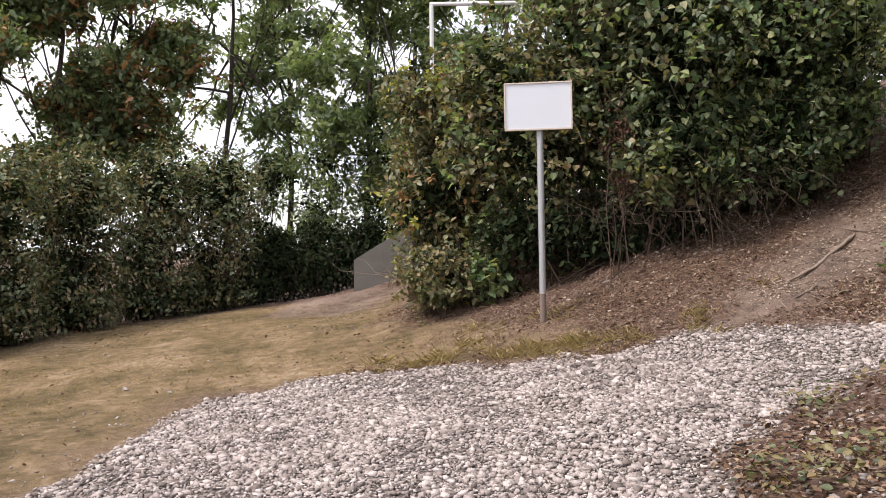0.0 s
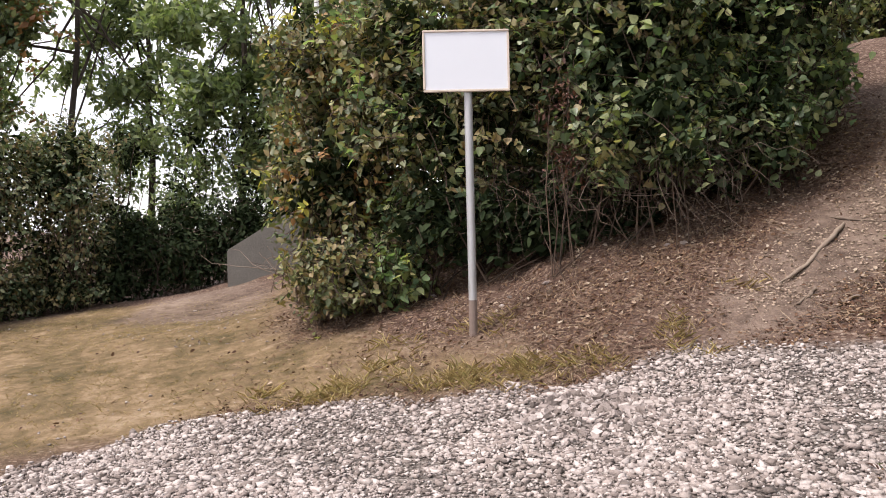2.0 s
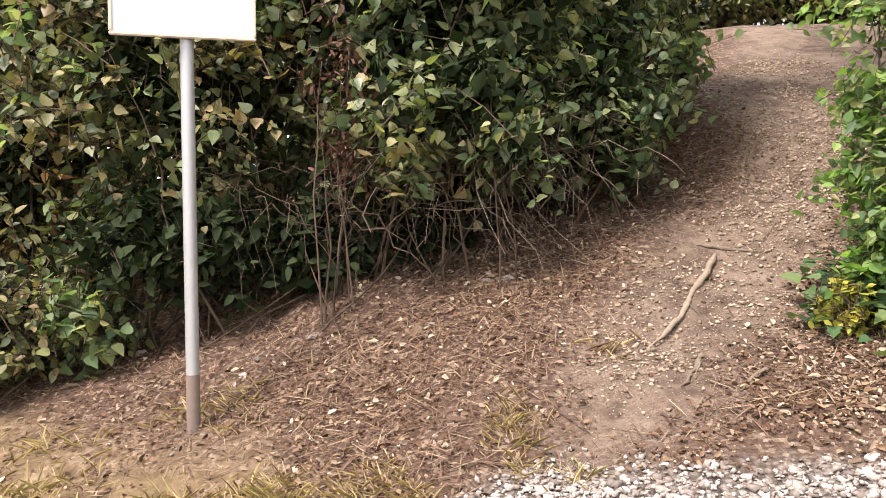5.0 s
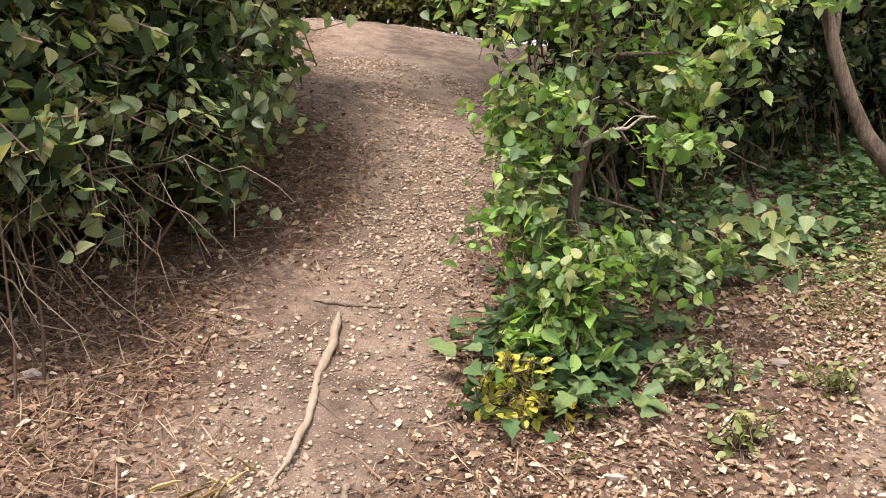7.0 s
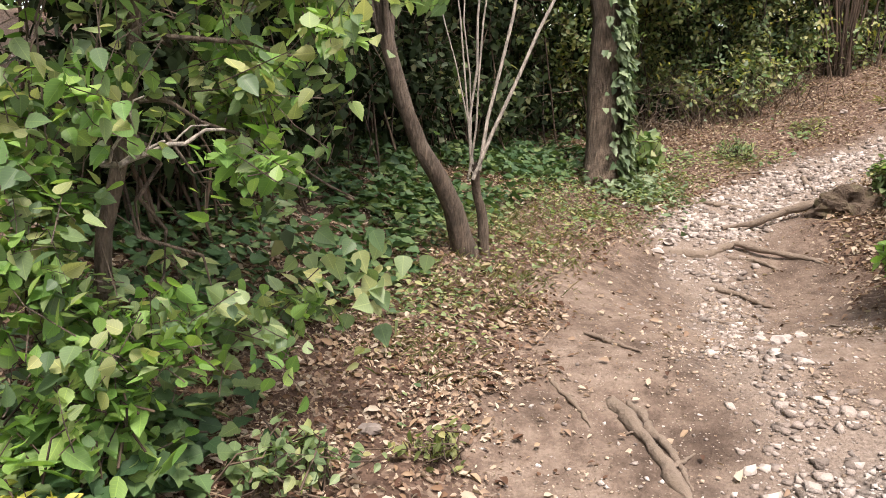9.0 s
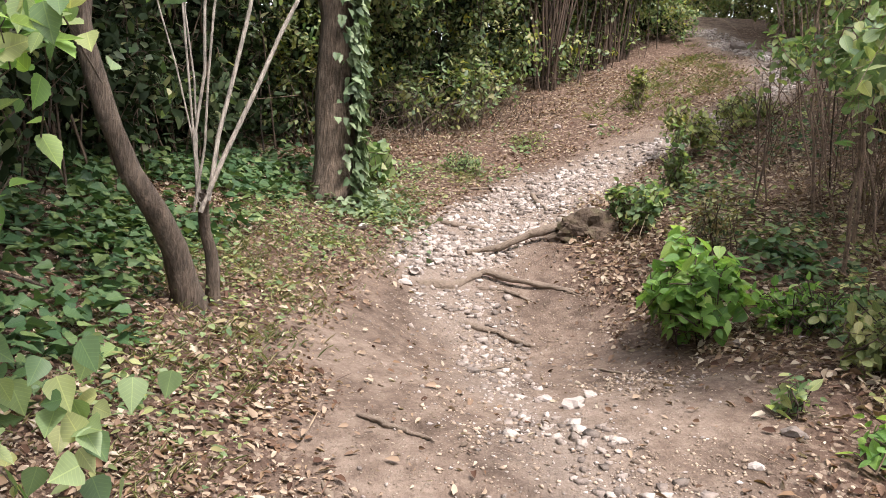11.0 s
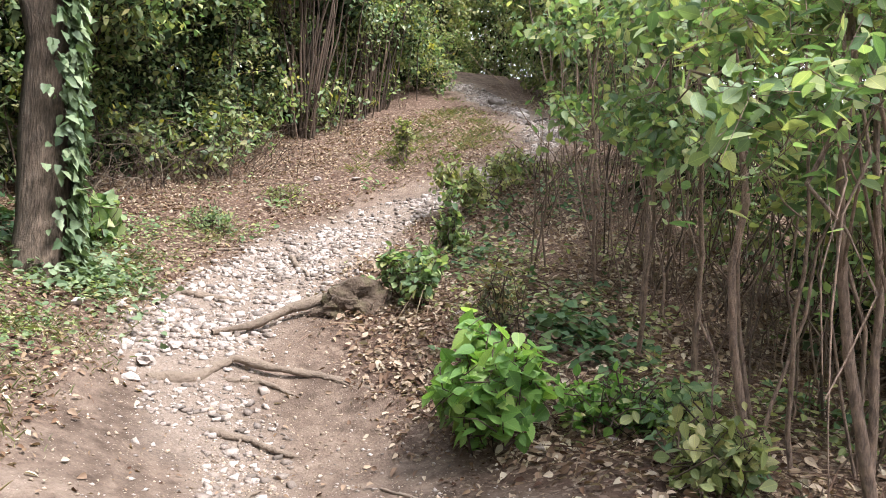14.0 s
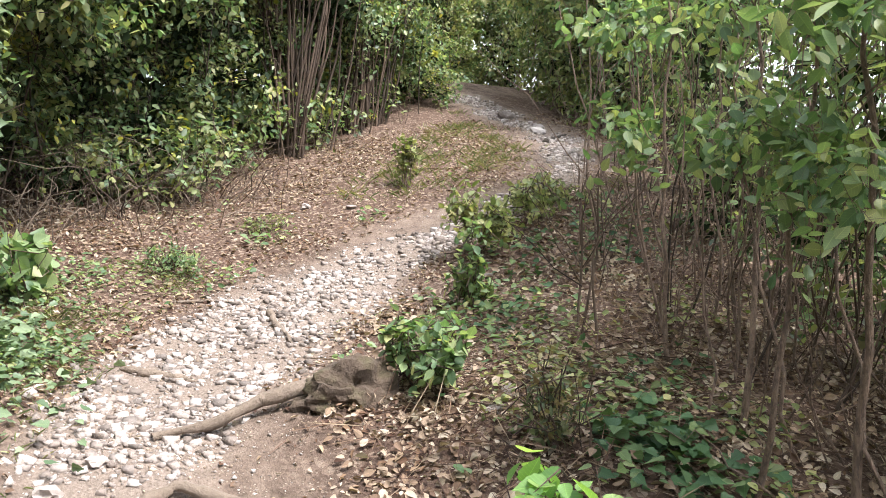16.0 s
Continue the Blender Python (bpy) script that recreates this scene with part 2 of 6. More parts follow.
def rough_material(name, colours, scale, fine, bump=0.6, roughness=0.9, island=False, grain=1.0):
    """Bark, stone, soil: two scales of noise for colour and relief, and a tint for each loose piece."""
    m, t, p = base_material(name)
    big, small = noise_node(t, scale, 5), noise_node(t, fine, 6, 0.7)
    if grain != 1.0:
        run = t.nodes.new("ShaderNodeMapping")
        run.inputs["Scale"].default_value = (1, 1, grain)
        run_at = t.nodes.new("ShaderNodeTexCoord")
        t.links.new(run_at.outputs["Object"], run.inputs["Vector"])
        t.links.new(run.outputs[0], small.inputs["Vector"])
    r = ramp_node(t, colours)
    t.links.new(big.outputs["Fac"], r.inputs[0])
    spot = ramp_node(t, [(0.55, 0.55, 0.55), (1.35, 1.33, 1.3)])
    t.links.new(small.outputs["Fac"], spot.inputs[0])
    if grain != 1.0:
        spot.color_ramp.elements[0].position, spot.color_ramp.elements[1].position = 0.38, 0.62
    col = mix_node(t, 1.0, r.outputs[0], spot.outputs[0], "MULTIPLY")
    if island:
        g = t.nodes.new("ShaderNodeNewGeometry")
        o = t.nodes.new("ShaderNodeObjectInfo")
        add = t.nodes.new("ShaderNodeMath")
        add.operation = "ADD"
        t.links.new(g.outputs["Random Per Island"], add.inputs[0])
        t.links.new(o.outputs["Random"], add.inputs[1])
        fr = t.nodes.new("ShaderNodeMath")
        fr.operation = "FRACT"
        t.links.new(add.outputs[0], fr.inputs[0])
        tint = ramp_node(t, [(0.32, 0.29, 0.27), (0.55, 0.5, 0.47), (0.78, 0.73, 0.7), (0.95, 0.92, 0.9), (1.2, 1.17, 1.15)])
        t.links.new(fr.outputs[0], tint.inputs[0])
        col = mix_node(t, 1.0, col, tint.outputs[0], "MULTIPLY")
    t.links.new(col, p.inputs["Base Color"])
    p.inputs["Roughness"].default_value = roughness
    bump_link(t, p, small.outputs["Fac"], bump, 0.02)
    return m


def ground_material():
    m, t, p = base_material("ground_soil")
    a = t.nodes.new("ShaderNodeAttribute")
    a.attribute_name = "zone"
    sep = t.nodes.new("ShaderNodeSeparateColor")
    t.links.new(a.outputs["Color"], sep.inputs[0])
    big, mid, fine = noise_node(t, 1.1, 5), noise_node(t, 9, 6, 0.65), noise_node(t, 70, 5, 0.7)
    patch_mix = t.nodes.new('ShaderNodeMath')
    patch_mix.operation = 'MULTIPLY_ADD'
    patch_mix.inputs[1].default_value, patch_mix.inputs[2].default_value = 0.55, -0.02
    patch_add = t.nodes.new('ShaderNodeMath')
    patch_add.operation = 'MULTIPLY_ADD'
    patch_add.inputs[1].default_value = 0.5
    t.links.new(mid.outputs['Fac'], patch_add.inputs[0])
    t.links.new(big.outputs['Fac'], patch_mix.inputs[0])
    t.links.new(patch_mix.outputs[0], patch_add.inputs[2])
    patch = t.nodes.new("ShaderNodeMapRange")
    patch.inputs[1].default_value, patch.inputs[2].default_value = 0.38, 0.64
    t.links.new(patch_add.outputs[0], patch.inputs[0])
    litter = ramp_node(t, [(0.055, 0.034, 0.027), (0.135, 0.088, 0.07), (0.25, 0.175, 0.14)])
    lawn = ramp_node(t, [(0.11, 0.09, 0.045), (0.2, 0.15, 0.083), (0.31, 0.225, 0.135), (0.44, 0.345, 0.24)])
    dirt = ramp_node(t, [(0.115, 0.083, 0.068), (0.255, 0.193, 0.16), (0.385, 0.308, 0.262)])
    stone = ramp_node(t, [(0.17, 0.145, 0.132), (0.33, 0.285, 0.26), (0.52, 0.47, 0.435)])
    for r, n in ((litter, mid.outputs['Fac']), (lawn, patch.outputs[0]), (dirt, patch.outputs[0]), (stone, fine.outputs['Fac'])):
        t.links.new(n, r.inputs[0])
    flake = t.nodes.new("ShaderNodeTexVoronoi")
    flake.inputs["Scale"].default_value, flake.inputs["Randomness"].default_value = 48, 1.0
    flake_at = t.nodes.new("ShaderNodeTexCoord")
    wobble = t.nodes.new("ShaderNodeVectorMath")
    wobble.operation = "MULTIPLY_ADD"
    wobble.inputs[1].default_value = (0.05, 0.05, 0.05)
    t.links.new(mid.outputs["Color"], wobble.inputs[0])
    t.links.new(flake_at.outputs["Object"], wobble.inputs[2])
    t.links.new(wobble.outputs[0], flake.inputs["Vector"])
    flake_sep = t.nodes.new("ShaderNodeSeparateColor")
    t.links.new(flake.outputs["Color"], flake_sep.inputs[0])
    flake_tone = ramp_node(t, [(0.05, 0.03, 0.024), (0.13, 0.083, 0.064), (0.22, 0.15, 0.118), (0.36, 0.27, 0.215), (0.5, 0.41, 0.34)])
    t.links.new(flake_sep.outputs[0], flake_tone.inputs[0])
    flake_share = t.nodes.new("ShaderNodeMapRange")
    flake_share.inputs[1].default_value, flake_share.inputs[2].default_value, flake_share.inputs[4].default_value = 0.35, 0.6, 0.75
    t.links.new(flake_sep.outputs[1], flake_share.inputs[0])
    bed = mix_node(t, flake_share.outputs[0], litter.outputs[0], flake_tone.outputs[0])
    c = mix_node(t, sep.outputs[1], bed, lawn.outputs[0])
    c = mix_node(t, sep.outputs[2], c, dirt.outputs[0])
    grit = t.nodes.new("ShaderNodeTexVoronoi")
    grit.inputs["Scale"].default_value = 75
    grit_at = t.nodes.new("ShaderNodeTexCoord")
    t.links.new(grit_at.outputs["Object"], grit.inputs["Vector"])
    grit_sep = t.nodes.new("ShaderNodeSeparateColor")
    t.links.new(grit.outputs["Color"], grit_sep.inputs[0])
    near = t.nodes.new("ShaderNodeMapRange")
    near.inputs[1].default_value, near.inputs[2].default_value, near.inputs[3].default_value, near.inputs[4].default_value = 0.34, 0.22, 0.0, 1.0
    t.links.new(grit.outputs["Distance"], near.inputs[0])
    few = t.nodes.new("ShaderNodeMapRange")
    few.inputs[1].default_value, few.inputs[2].default_value = 0.55, 0.75
    t.links.new(grit_sep.outputs[0], few.inputs[0])
    chip = t.nodes.new("ShaderNodeMath")
    chip.operation = "MULTIPLY"
    t.links.new(near.outputs[0], chip.inputs[0])
    worn = t.nodes.new("ShaderNodeMath")
    worn.operation = "MULTIPLY_ADD"
    worn.inputs[1].default_value, worn.inputs[2].default_value = 0.9, 0.1
    t.links.new(sep.outputs[2], worn.inputs[0])
    some = t.nodes.new("ShaderNodeMath")
    some.operation = "MULTIPLY"
    t.links.new(few.outputs[0], some.inputs[0])
    t.links.new(worn.outputs[0], some.inputs[1])
    t.links.new(some.outputs[0], chip.inputs[1])
    chip_tone = ramp_node(t, [(0.16, 0.12, 0.095), (0.42, 0.35, 0.29), (0.55, 0.48, 0.42)])
    t.links.new(grit_sep.outputs[1], chip_tone.inputs[0])
    c = mix_node(t, chip.outputs[0], c, chip_tone.outputs[0])
    strewn = t.nodes.new("ShaderNodeMath")
    strewn.operation = "MULTIPLY"
    strewn.inputs[1].default_value = 0.75
    t.links.new(a.outputs["Alpha"], strewn.inputs[0])
    pale_bed = mix_node(t, 1.0, stone.outputs[0], (1.05, 1.0, 0.96), "MULTIPLY")
    c = mix_node(t, strewn.outputs[0], c, pale_bed)
    rubble = t.nodes.new("ShaderNodeTexVoronoi")
    rubble.inputs["Scale"].default_value = 42
    t.links.new(wobble.outputs[0], rubble.inputs["Vector"])
    rubble_sep = t.nodes.new("ShaderNodeSeparateColor")
    t.links.new(rubble.outputs["Color"], rubble_sep.inputs[0])
    rubble_tone = ramp_node(t, [(0.15, 0.127, 0.117), (0.3, 0.262, 0.243), (0.46, 0.415, 0.392), (0.64, 0.6, 0.58)])
    t.links.new(rubble_sep.outputs[0], rubble_tone.inputs[0])
    # cells darken to their rims: shade between the stones, painted into the gravel colour
    gap_shade = t.nodes.new("ShaderNodeMapRange")
    gap_shade.inputs[1].default_value, gap_shade.inputs[2].default_value, gap_shade.inputs[3].default_value, gap_shade.inputs[4].default_value = 0.25, 0.7, 1.0, 0.35
    t.links.new(rubble.outputs["Distance"], gap_shade.inputs[0])
    crushed = mix_node(t, 1.0, rubble_tone.outputs[0], gap_shade.outputs[0], "MULTIPLY")
    c = mix_node(t, sep.outputs[0], c, crushed)
    spot = ramp_node(t, [(0.3, 0.285, 0.27), (1.08, 1.05, 1.0)])
    t.links.new(fine.outputs["Fac"], spot.inputs[0])
    c = mix_node(t, 1.0, c, spot.outputs[0], "MULTIPLY")
    t.links.new(c, p.inputs["Base Color"])
    p.inputs["Roughness"].default_value = 0.95
    p.inputs["Specular IOR Level"].default_value = 0.15
    relief = t.nodes.new("ShaderNodeMath")
    relief.operation = "MULTIPLY_ADD"
    relief.inputs[1].default_value = 0.35
    t.links.new(chip.outputs[0], relief.inputs[0])
    t.links.new(fine.outputs["Fac"], relief.inputs[2])
    bump_link(t, p, relief.outputs[0], 0.9, 0.02)
    return m


M_GROUND = ground_material()
M_STONE = rough_material("pale_limestone", [(0.373, 0.336, 0.320), (0.500, 0.463, 0.447)], 5, 60, 0.5, 0.9, True)
M_BARK = rough_material("grey_brown_bark", [(0.047, 0.032, 0.024), (0.122, 0.090, 0.068), (0.230, 0.184, 0.148)], 9, 48, 1.6, 0.95, False, 0.22)
M_DARKBARK = rough_material("dark_bark", [(0.035, 0.028, 0.023), (0.09, 0.07, 0.055)], 9, 50, 1.0, 0.95)
M_TWIG = rough_material("dry_twig", [(0.055, 0.038, 0.027), (0.15, 0.105, 0.075)], 6, 40, 0.5, 0.9, True)
M_PALETWIG = rough_material("pale_twig", [(0.16, 0.125, 0.095), (0.32, 0.265, 0.215)], 6, 40, 0.5, 0.85, True)
M_SAPLING = rough_material("pinkish_brown_bark", [(0.13, 0.085, 0.062), (0.25, 0.175, 0.135)], 8, 60, 1.0, 0.85, False, 0.35)
M_POLE = rough_material("pale_grey_bark", [(0.187, 0.160, 0.136), (0.359, 0.324, 0.289)], 8, 60, 0.8, 0.85, False, 0.35)
M_ROOT = rough_material("worn_root_wood", [(0.119, 0.085, 0.064), (0.255, 0.200, 0.157)], 7, 45, 0.9, 0.85)
M_CONCRETE = rough_material("weathered_concrete", [(0.112, 0.107, 0.096), (0.211, 0.202, 0.186)], 3, 40, 0.4, 0.92)
M_CONCRETE.node_tree.nodes["Principled BSDF"].inputs["Specular IOR Level"].default_value = 0.2

L_DARK = leaf_material("dark_green_leaf", [(0.056, 0.083, 0.047), (0.090, 0.134, 0.070), (0.134, 0.181, 0.098), (0.188, 0.232, 0.129), (0.345, 0.334, 0.194)], 0.36, 0.3)
L_MIX = leaf_material("autumn_green_leaf", [(0.050, 0.065, 0.034), (0.080, 0.103, 0.048), (0.120, 0.142, 0.066), (0.170, 0.176, 0.084), (0.240, 0.211, 0.102), (0.260, 0.206, 0.096), (0.180, 0.122, 0.066)], 0.42)
L_BRIGHT = leaf_material("bright_green_leaf", [(0.095, 0.198, 0.058), (0.151, 0.291, 0.080), (0.218, 0.374, 0.109), (0.312, 0.437, 0.145)], 0.42, 0.5)
L_MID = leaf_material("fresh_green_leaf", [(0.083, 0.145, 0.076), (0.130, 0.214, 0.105), (0.193, 0.275, 0.142), (0.274, 0.359, 0.190), (0.412, 0.427, 0.210)], 0.4, 0.5)
L_IVY = leaf_material("ivy_leaf", [(0.034, 0.074, 0.037), (0.057, 0.114, 0.051), (0.083, 0.140, 0.063), (0.149, 0.206, 0.083)], 0.45, 0.25, 0.35)
L_CLIMB = leaf_material("climbing_ivy_leaf", [(0.07, 0.115, 0.062), (0.11, 0.16, 0.09), (0.16, 0.22, 0.13), (0.24, 0.3, 0.19)], 0.4, 0.25, 0.6)
L_YELLOW = leaf_material("yellowing_leaf", [(0.22, 0.26, 0.05), (0.38, 0.37, 0.07), (0.50, 0.44, 0.10)], 0.45, 0.38)
L_RUST = leaf_material("rust_leaf", [(0.15, 0.065, 0.03), (0.28, 0.14, 0.05), (0.38, 0.23, 0.09)], 0.6, 0.3)
# near-black leaf colour that stands in for shade inside and under foliage
L_SHADE = leaf_material("shade_dark_leaf", [(0.012, 0.022, 0.01), (0.022, 0.036, 0.016), (0.04, 0.055, 0.025)], 0.6, 0.15, 0.15)
L_WITHER = leaf_material("withered_leaf", [(0.06, 0.025, 0.02), (0.12, 0.05, 0.035), (0.2, 0.1, 0.065)], 0.7, 0.15)
L_TREE = leaf_material("tree_leaf", [(0.1, 0.145, 0.08), (0.16, 0.22, 0.115), (0.23, 0.295, 0.155), (0.32, 0.37, 0.19)], 0.4, 0.5)
L_FAR = leaf_material("sunlit_far_leaf", [(0.113, 0.147, 0.061), (0.175, 0.216, 0.088), (0.268, 0.294, 0.128), (0.371, 0.343, 0.176)], 0.45, 0.42)
L_DEAD = leaf_material("dead_leaf", [(0.048, 0.024, 0.018), (0.080, 0.042, 0.030), (0.112, 0.062, 0.042), (0.152, 0.088, 0.058), (0.208, 0.132, 0.088), (0.336, 0.248, 0.180)], 0.7, 0.15, 0.3)
L_DRY = leaf_material("bleached_dead_leaf", [(0.132, 0.081, 0.061), (0.228, 0.155, 0.116), (0.316, 0.236, 0.184), (0.397, 0.316, 0.261), (0.464, 0.401, 0.346)], 0.7, 0.15, 0.3)
L_GRASS = leaf_material("green_grass_blade", [(0.090, 0.126, 0.048), (0.150, 0.184, 0.066), (0.260, 0.252, 0.120), (0.330, 0.272, 0.168)], 0.5, 0.35)
L_STRAW = leaf_material("dry_grass_blade", [(0.246, 0.174, 0.088), (0.390, 0.288, 0.154), (0.532, 0.420, 0.256), (0.276, 0.246, 0.092)], 0.6, 0.25)


# ---- mesh builders ----
def mesh_object(name, verts, faces, material, parent=None, label="", smooth=False):
    """One mesh object from an array of points and a list or array of faces."""
    me = bpy.data.meshes.new(name)
    if isinstance(faces, np.ndarray):
        n, k = faces.shape
        me.vertices.add(len(verts))
        me.vertices.foreach_set("co", np.asarray(verts, np.float32).ravel())
        me.loops.add(n * k)
        me.loops.foreach_set("vertex_index", faces.astype(np.int32).ravel())
        me.polygons.add(n)
        me.polygons.foreach_set("loop_start", np.arange(0, n * k, k, dtype=np.int32))
        me.update(calc_edges=True)
    else:
        me.from_pydata([tuple(v) for v in verts], [], faces)
        me.update()
    me.materials.append(material)
    if smooth:
        me.polygons.foreach_set("use_smooth", np.ones(len(me.polygons), bool))
    ob = new(name, me)
    if parent is not None:
        ob.parent = parent
    if label:
        tagged(ob, label)
    return ob


def part(name, bm, material, parent, label=""):
    me = bpy.data.meshes.new(name)
    bm.to_mesh(me)
    bm.free()
    me.materials.append(material)
    ob = new(name, me)
    ob.parent = parent
    return tagged(ob, label)


def thing(name, place, label, category, group="", kind=""):
    ob = new(name)
    ob.empty_display_size = 0.1
    ob.location = place
    return tagged(ob, label, category, group, kind)


OVATE = [(0.0, 0.0), (0.14, 0.2), (0.36, 0.31), (0.62, 0.26), (0.84, 0.12), (1.0, 0.0)]
HEART = [(0.0, 0.0), (0.04, 0.26), (0.2, 0.41), (0.45, 0.36), (0.75, 0.16), (1.0, 0.0)]
LANCE = [(0.0, 0.0), (0.25, 0.19), (0.65, 0.16), (1.0, 0.0)]
IVY = [(0.0, 0.0), (0.02, 0.28), (0.2, 0.4), (0.36, 0.27), (0.52, 0.34), (0.7, 0.17), (1.0, 0.0)]
TOOTH = [(0.0, 0.0), (0.05, 0.2), (0.17, 0.34), (0.21, 0.31), (0.36, 0.38), (0.41, 0.33), (0.56, 0.31), (0.61, 0.25), (0.77, 0.17), (0.82, 0.11), (1.0, 0.0)]
PLAIN = [(0.0, 0.0), (0.3, 0.3), (0.7, 0.2), (1.0, 0.0)]
RHOMB = [(0.0, 0.0), (0.42, 0.27), (1.0, 0.0)]
BLADE = [(0.0, 0.012), (0.35, 0.016), (0.7, 0.01), (1.0, 0.0)]


def blades(name, root, axis, normal, size, outline, material, parent, label="", fold=0.18, curl=0.12, kind=""):
    """Many leaf blades in one mesh: each a folded blade of two halves that meet on its midrib, bent towards its tip."""
    axis = unit(axis)
    side = unit(np.cross(normal, axis))
    up = np.cross(axis, side)
    k, n = len(outline), len(root)
    t = np.array([o[0] for o in outline])
    w = np.array([o[1] for o in outline])
    rows = []
    for s in (-1, 1):
        for a, b in zip(t, w):
            rise = fold * b - curl * a * a
            rows.append(root + size[:, None] * (a * axis + s * b * side + rise * up))
    # the two halves share their first and last point
    pts = np.stack(rows, 1)
    keep = list(range(k)) + [k + m for m in range(1, k - 1)]
    pts = pts[:, keep].reshape(-1, 3)
    m = len(keep)
    left = list(range(k))
    right = [0] + list(range(k, m)) + [k - 1]
    face = np.array([left[::-1], right])
    faces = (np.arange(n)[:, None, None] * m + face[None]).reshape(-1, k)
    ob = mesh_object(name, pts, faces, material, parent, label)
    if k >= 6:
        flat = np.array([(a, s * b, 1.0) for s in (-1, 1) for a, b in outline])[keep]
        layer = ob.data.attributes.new("blade", "FLOAT_VECTOR", "POINT")
        layer.data.foreach_set("vector", np.tile(flat, (n, 1)).astype(np.float32).ravel())
    return tagged(ob, kind=kind)


def tube_data(line, radii, sides):
    line, radii = np.asarray(line, float), np.asarray(radii, float)
    d = unit(np.gradient(line, axis=0))
    ref = np.where(np.abs(d[:, 2:3]) > 0.9, np.array([[1.0, 0, 0]]), np.array([[0, 0, 1.0]]))
    u = unit(np.cross(d, ref))
    v = np.cross(d, u)
    a = np.linspace(0, 2 * np.pi, sides, endpoint=False)
    ring = line[:, None] + radii[:, None, None] * (np.cos(a)[None, :, None] * u[:, None] + np.sin(a)[None, :, None] * v[:, None])
    n = len(line)
    i, j = np.meshgrid(np.arange(n - 1), np.arange(sides), indexing="ij")
    f = np.stack([i * sides + j, i * sides + (j + 1) % sides, (i + 1) * sides + (j + 1) % sides, (i + 1) * sides + j], -1).reshape(-1, 4)
    return ring.reshape(-1, 3), f


def tubes(name, lines, material, parent, sides=5, label="", kind=""):
    """Branches in one mesh: a list of (points, radii)."""
    vs, fs, at = [], [], 0
    for line, radii in lines:
        v, f = tube_data(line, radii, sides)
        vs.append(v)
        fs.append(f + at)
        at += len(v)
    ob = mesh_object(name, np.concatenate(vs), np.concatenate(fs), material, parent, label, True)
    return tagged(ob, kind=kind)


def bent(a, b, steps, sway, r):
    """A crooked line from a to b."""
    a, b = np.asarray(a, float), np.asarray(b, float)
    t = np.linspace(0, 1, steps)[:, None]
    line = a + (b - a) * t
    off = np.cumsum(r.normal(0, sway, (steps, 3)), 0)
    off -= off[0] + (off[-1] - off[0]) * t
    return line + off


def leafy_twigs(r, blobs, count, length, leaves, size, droop=0.35, shell=0.55, lift=0.25):
    """Twigs that end in the outer part of the blobs (centre and half axes), with leaves along them."""
    blobs = np.asarray(blobs, float)
    weight = blobs[:, 3] * blobs[:, 4] + blobs[:, 4] * blobs[:, 5] + blobs[:, 3] * blobs[:, 5]
    groups = max(4, count // 7)
    clump = r.integers(groups, size=count)
    pick = r.choice(len(blobs), groups, p=weight / weight.sum())[clump]
    heart = unit(r.normal(size=(groups, 3)))
    out = unit(heart[clump] + 0.22 * r.normal(size=(count, 3)))
    reach = 0.82 + 0.3 * r.random(groups)
    far = shell + (1.08 - shell) * r.random(count) ** 0.6
    far *= reach[clump] * (1 + 0.08 * np.clip(r.normal(size=count), -2, 2))
    tip = blobs[pick, :3] + out * far[:, None] * blobs[pick, 3:]
    way = unit(out * 0.7 + np.array([0, 0, lift]) + 0.5 * r.normal(size=(count, 3)))
    span = length * (0.6 + 0.8 * r.random(count))
    base = tip - way * span[:, None]
    low = ground_z(tip[:, 0], tip[:, 1]) + 0.05
    ok = tip[:, 2] > low
    tip, way, span, base, out = tip[ok], way[ok], span[ok], base[ok], out[ok]
    n = len(tip)
    t = (np.arange(leaves) + r.random((n, leaves))) / leaves
    root = base[:, None] + way[:, None] * (span[:, None] * t)[..., None] + 0.015 * r.normal(size=(n, leaves, 3))
    turn = unit(np.cross(way, r.normal(size=(n, 3))))[:, None] * np.where(np.arange(leaves) % 2, 1, -1)[None, :, None]
    axis = unit(0.45 * way[:, None] + 0.8 * turn + np.array([0, 0, -droop]) + 0.35 * r.normal(size=(n, leaves, 3)))
    normal = unit(np.array([0, 0, 0.9]) + 0.45 * out[:, None] + 0.45 * r.normal(size=(n, leaves, 3)))
    s = size * (0.55 + 0.75 * r.random((n, leaves)))
    mid = (base + tip) / 2 + 0.03 * r.normal(size=(n, 3))
    return root.reshape(-1, 3), axis.reshape(-1, 3), normal.reshape(-1, 3), s.ravel(), (base, mid, tip)


def twig_mesh(name, base, mid, tip, radius, material, parent, label=""):
    """Thin three-sided twigs, two bends each, all in one mesh."""
    n = len(base)
    d = unit(tip - base)
    u = unit(np.cross(d, np.array([0.31, 0.17, 0.93])))
    v = np.cross(d, u)
    rings = []
    for p, s in ((base, 1.0), (mid, 0.75), (tip, 0.3)):
        for a in (0, 2.094, 4.189):
            rings.append(p + radius * s * (math.cos(a) * u + math.sin(a) * v))
    pts = np.stack(rings, 1).reshape(-1, 3)
    f = np.array([[k * 3 + j, k * 3 + (j + 1) % 3, k * 3 + 3 + (j + 1) % 3, k * 3 + 3 + j] for k in (0, 1) for j in range(3)])
    faces = (np.arange(n)[:, None, None] * 9 + f[None]).reshape(-1, 4)
    return tagged(mesh_object(name, pts, faces, material, parent, label), kind="stuff")


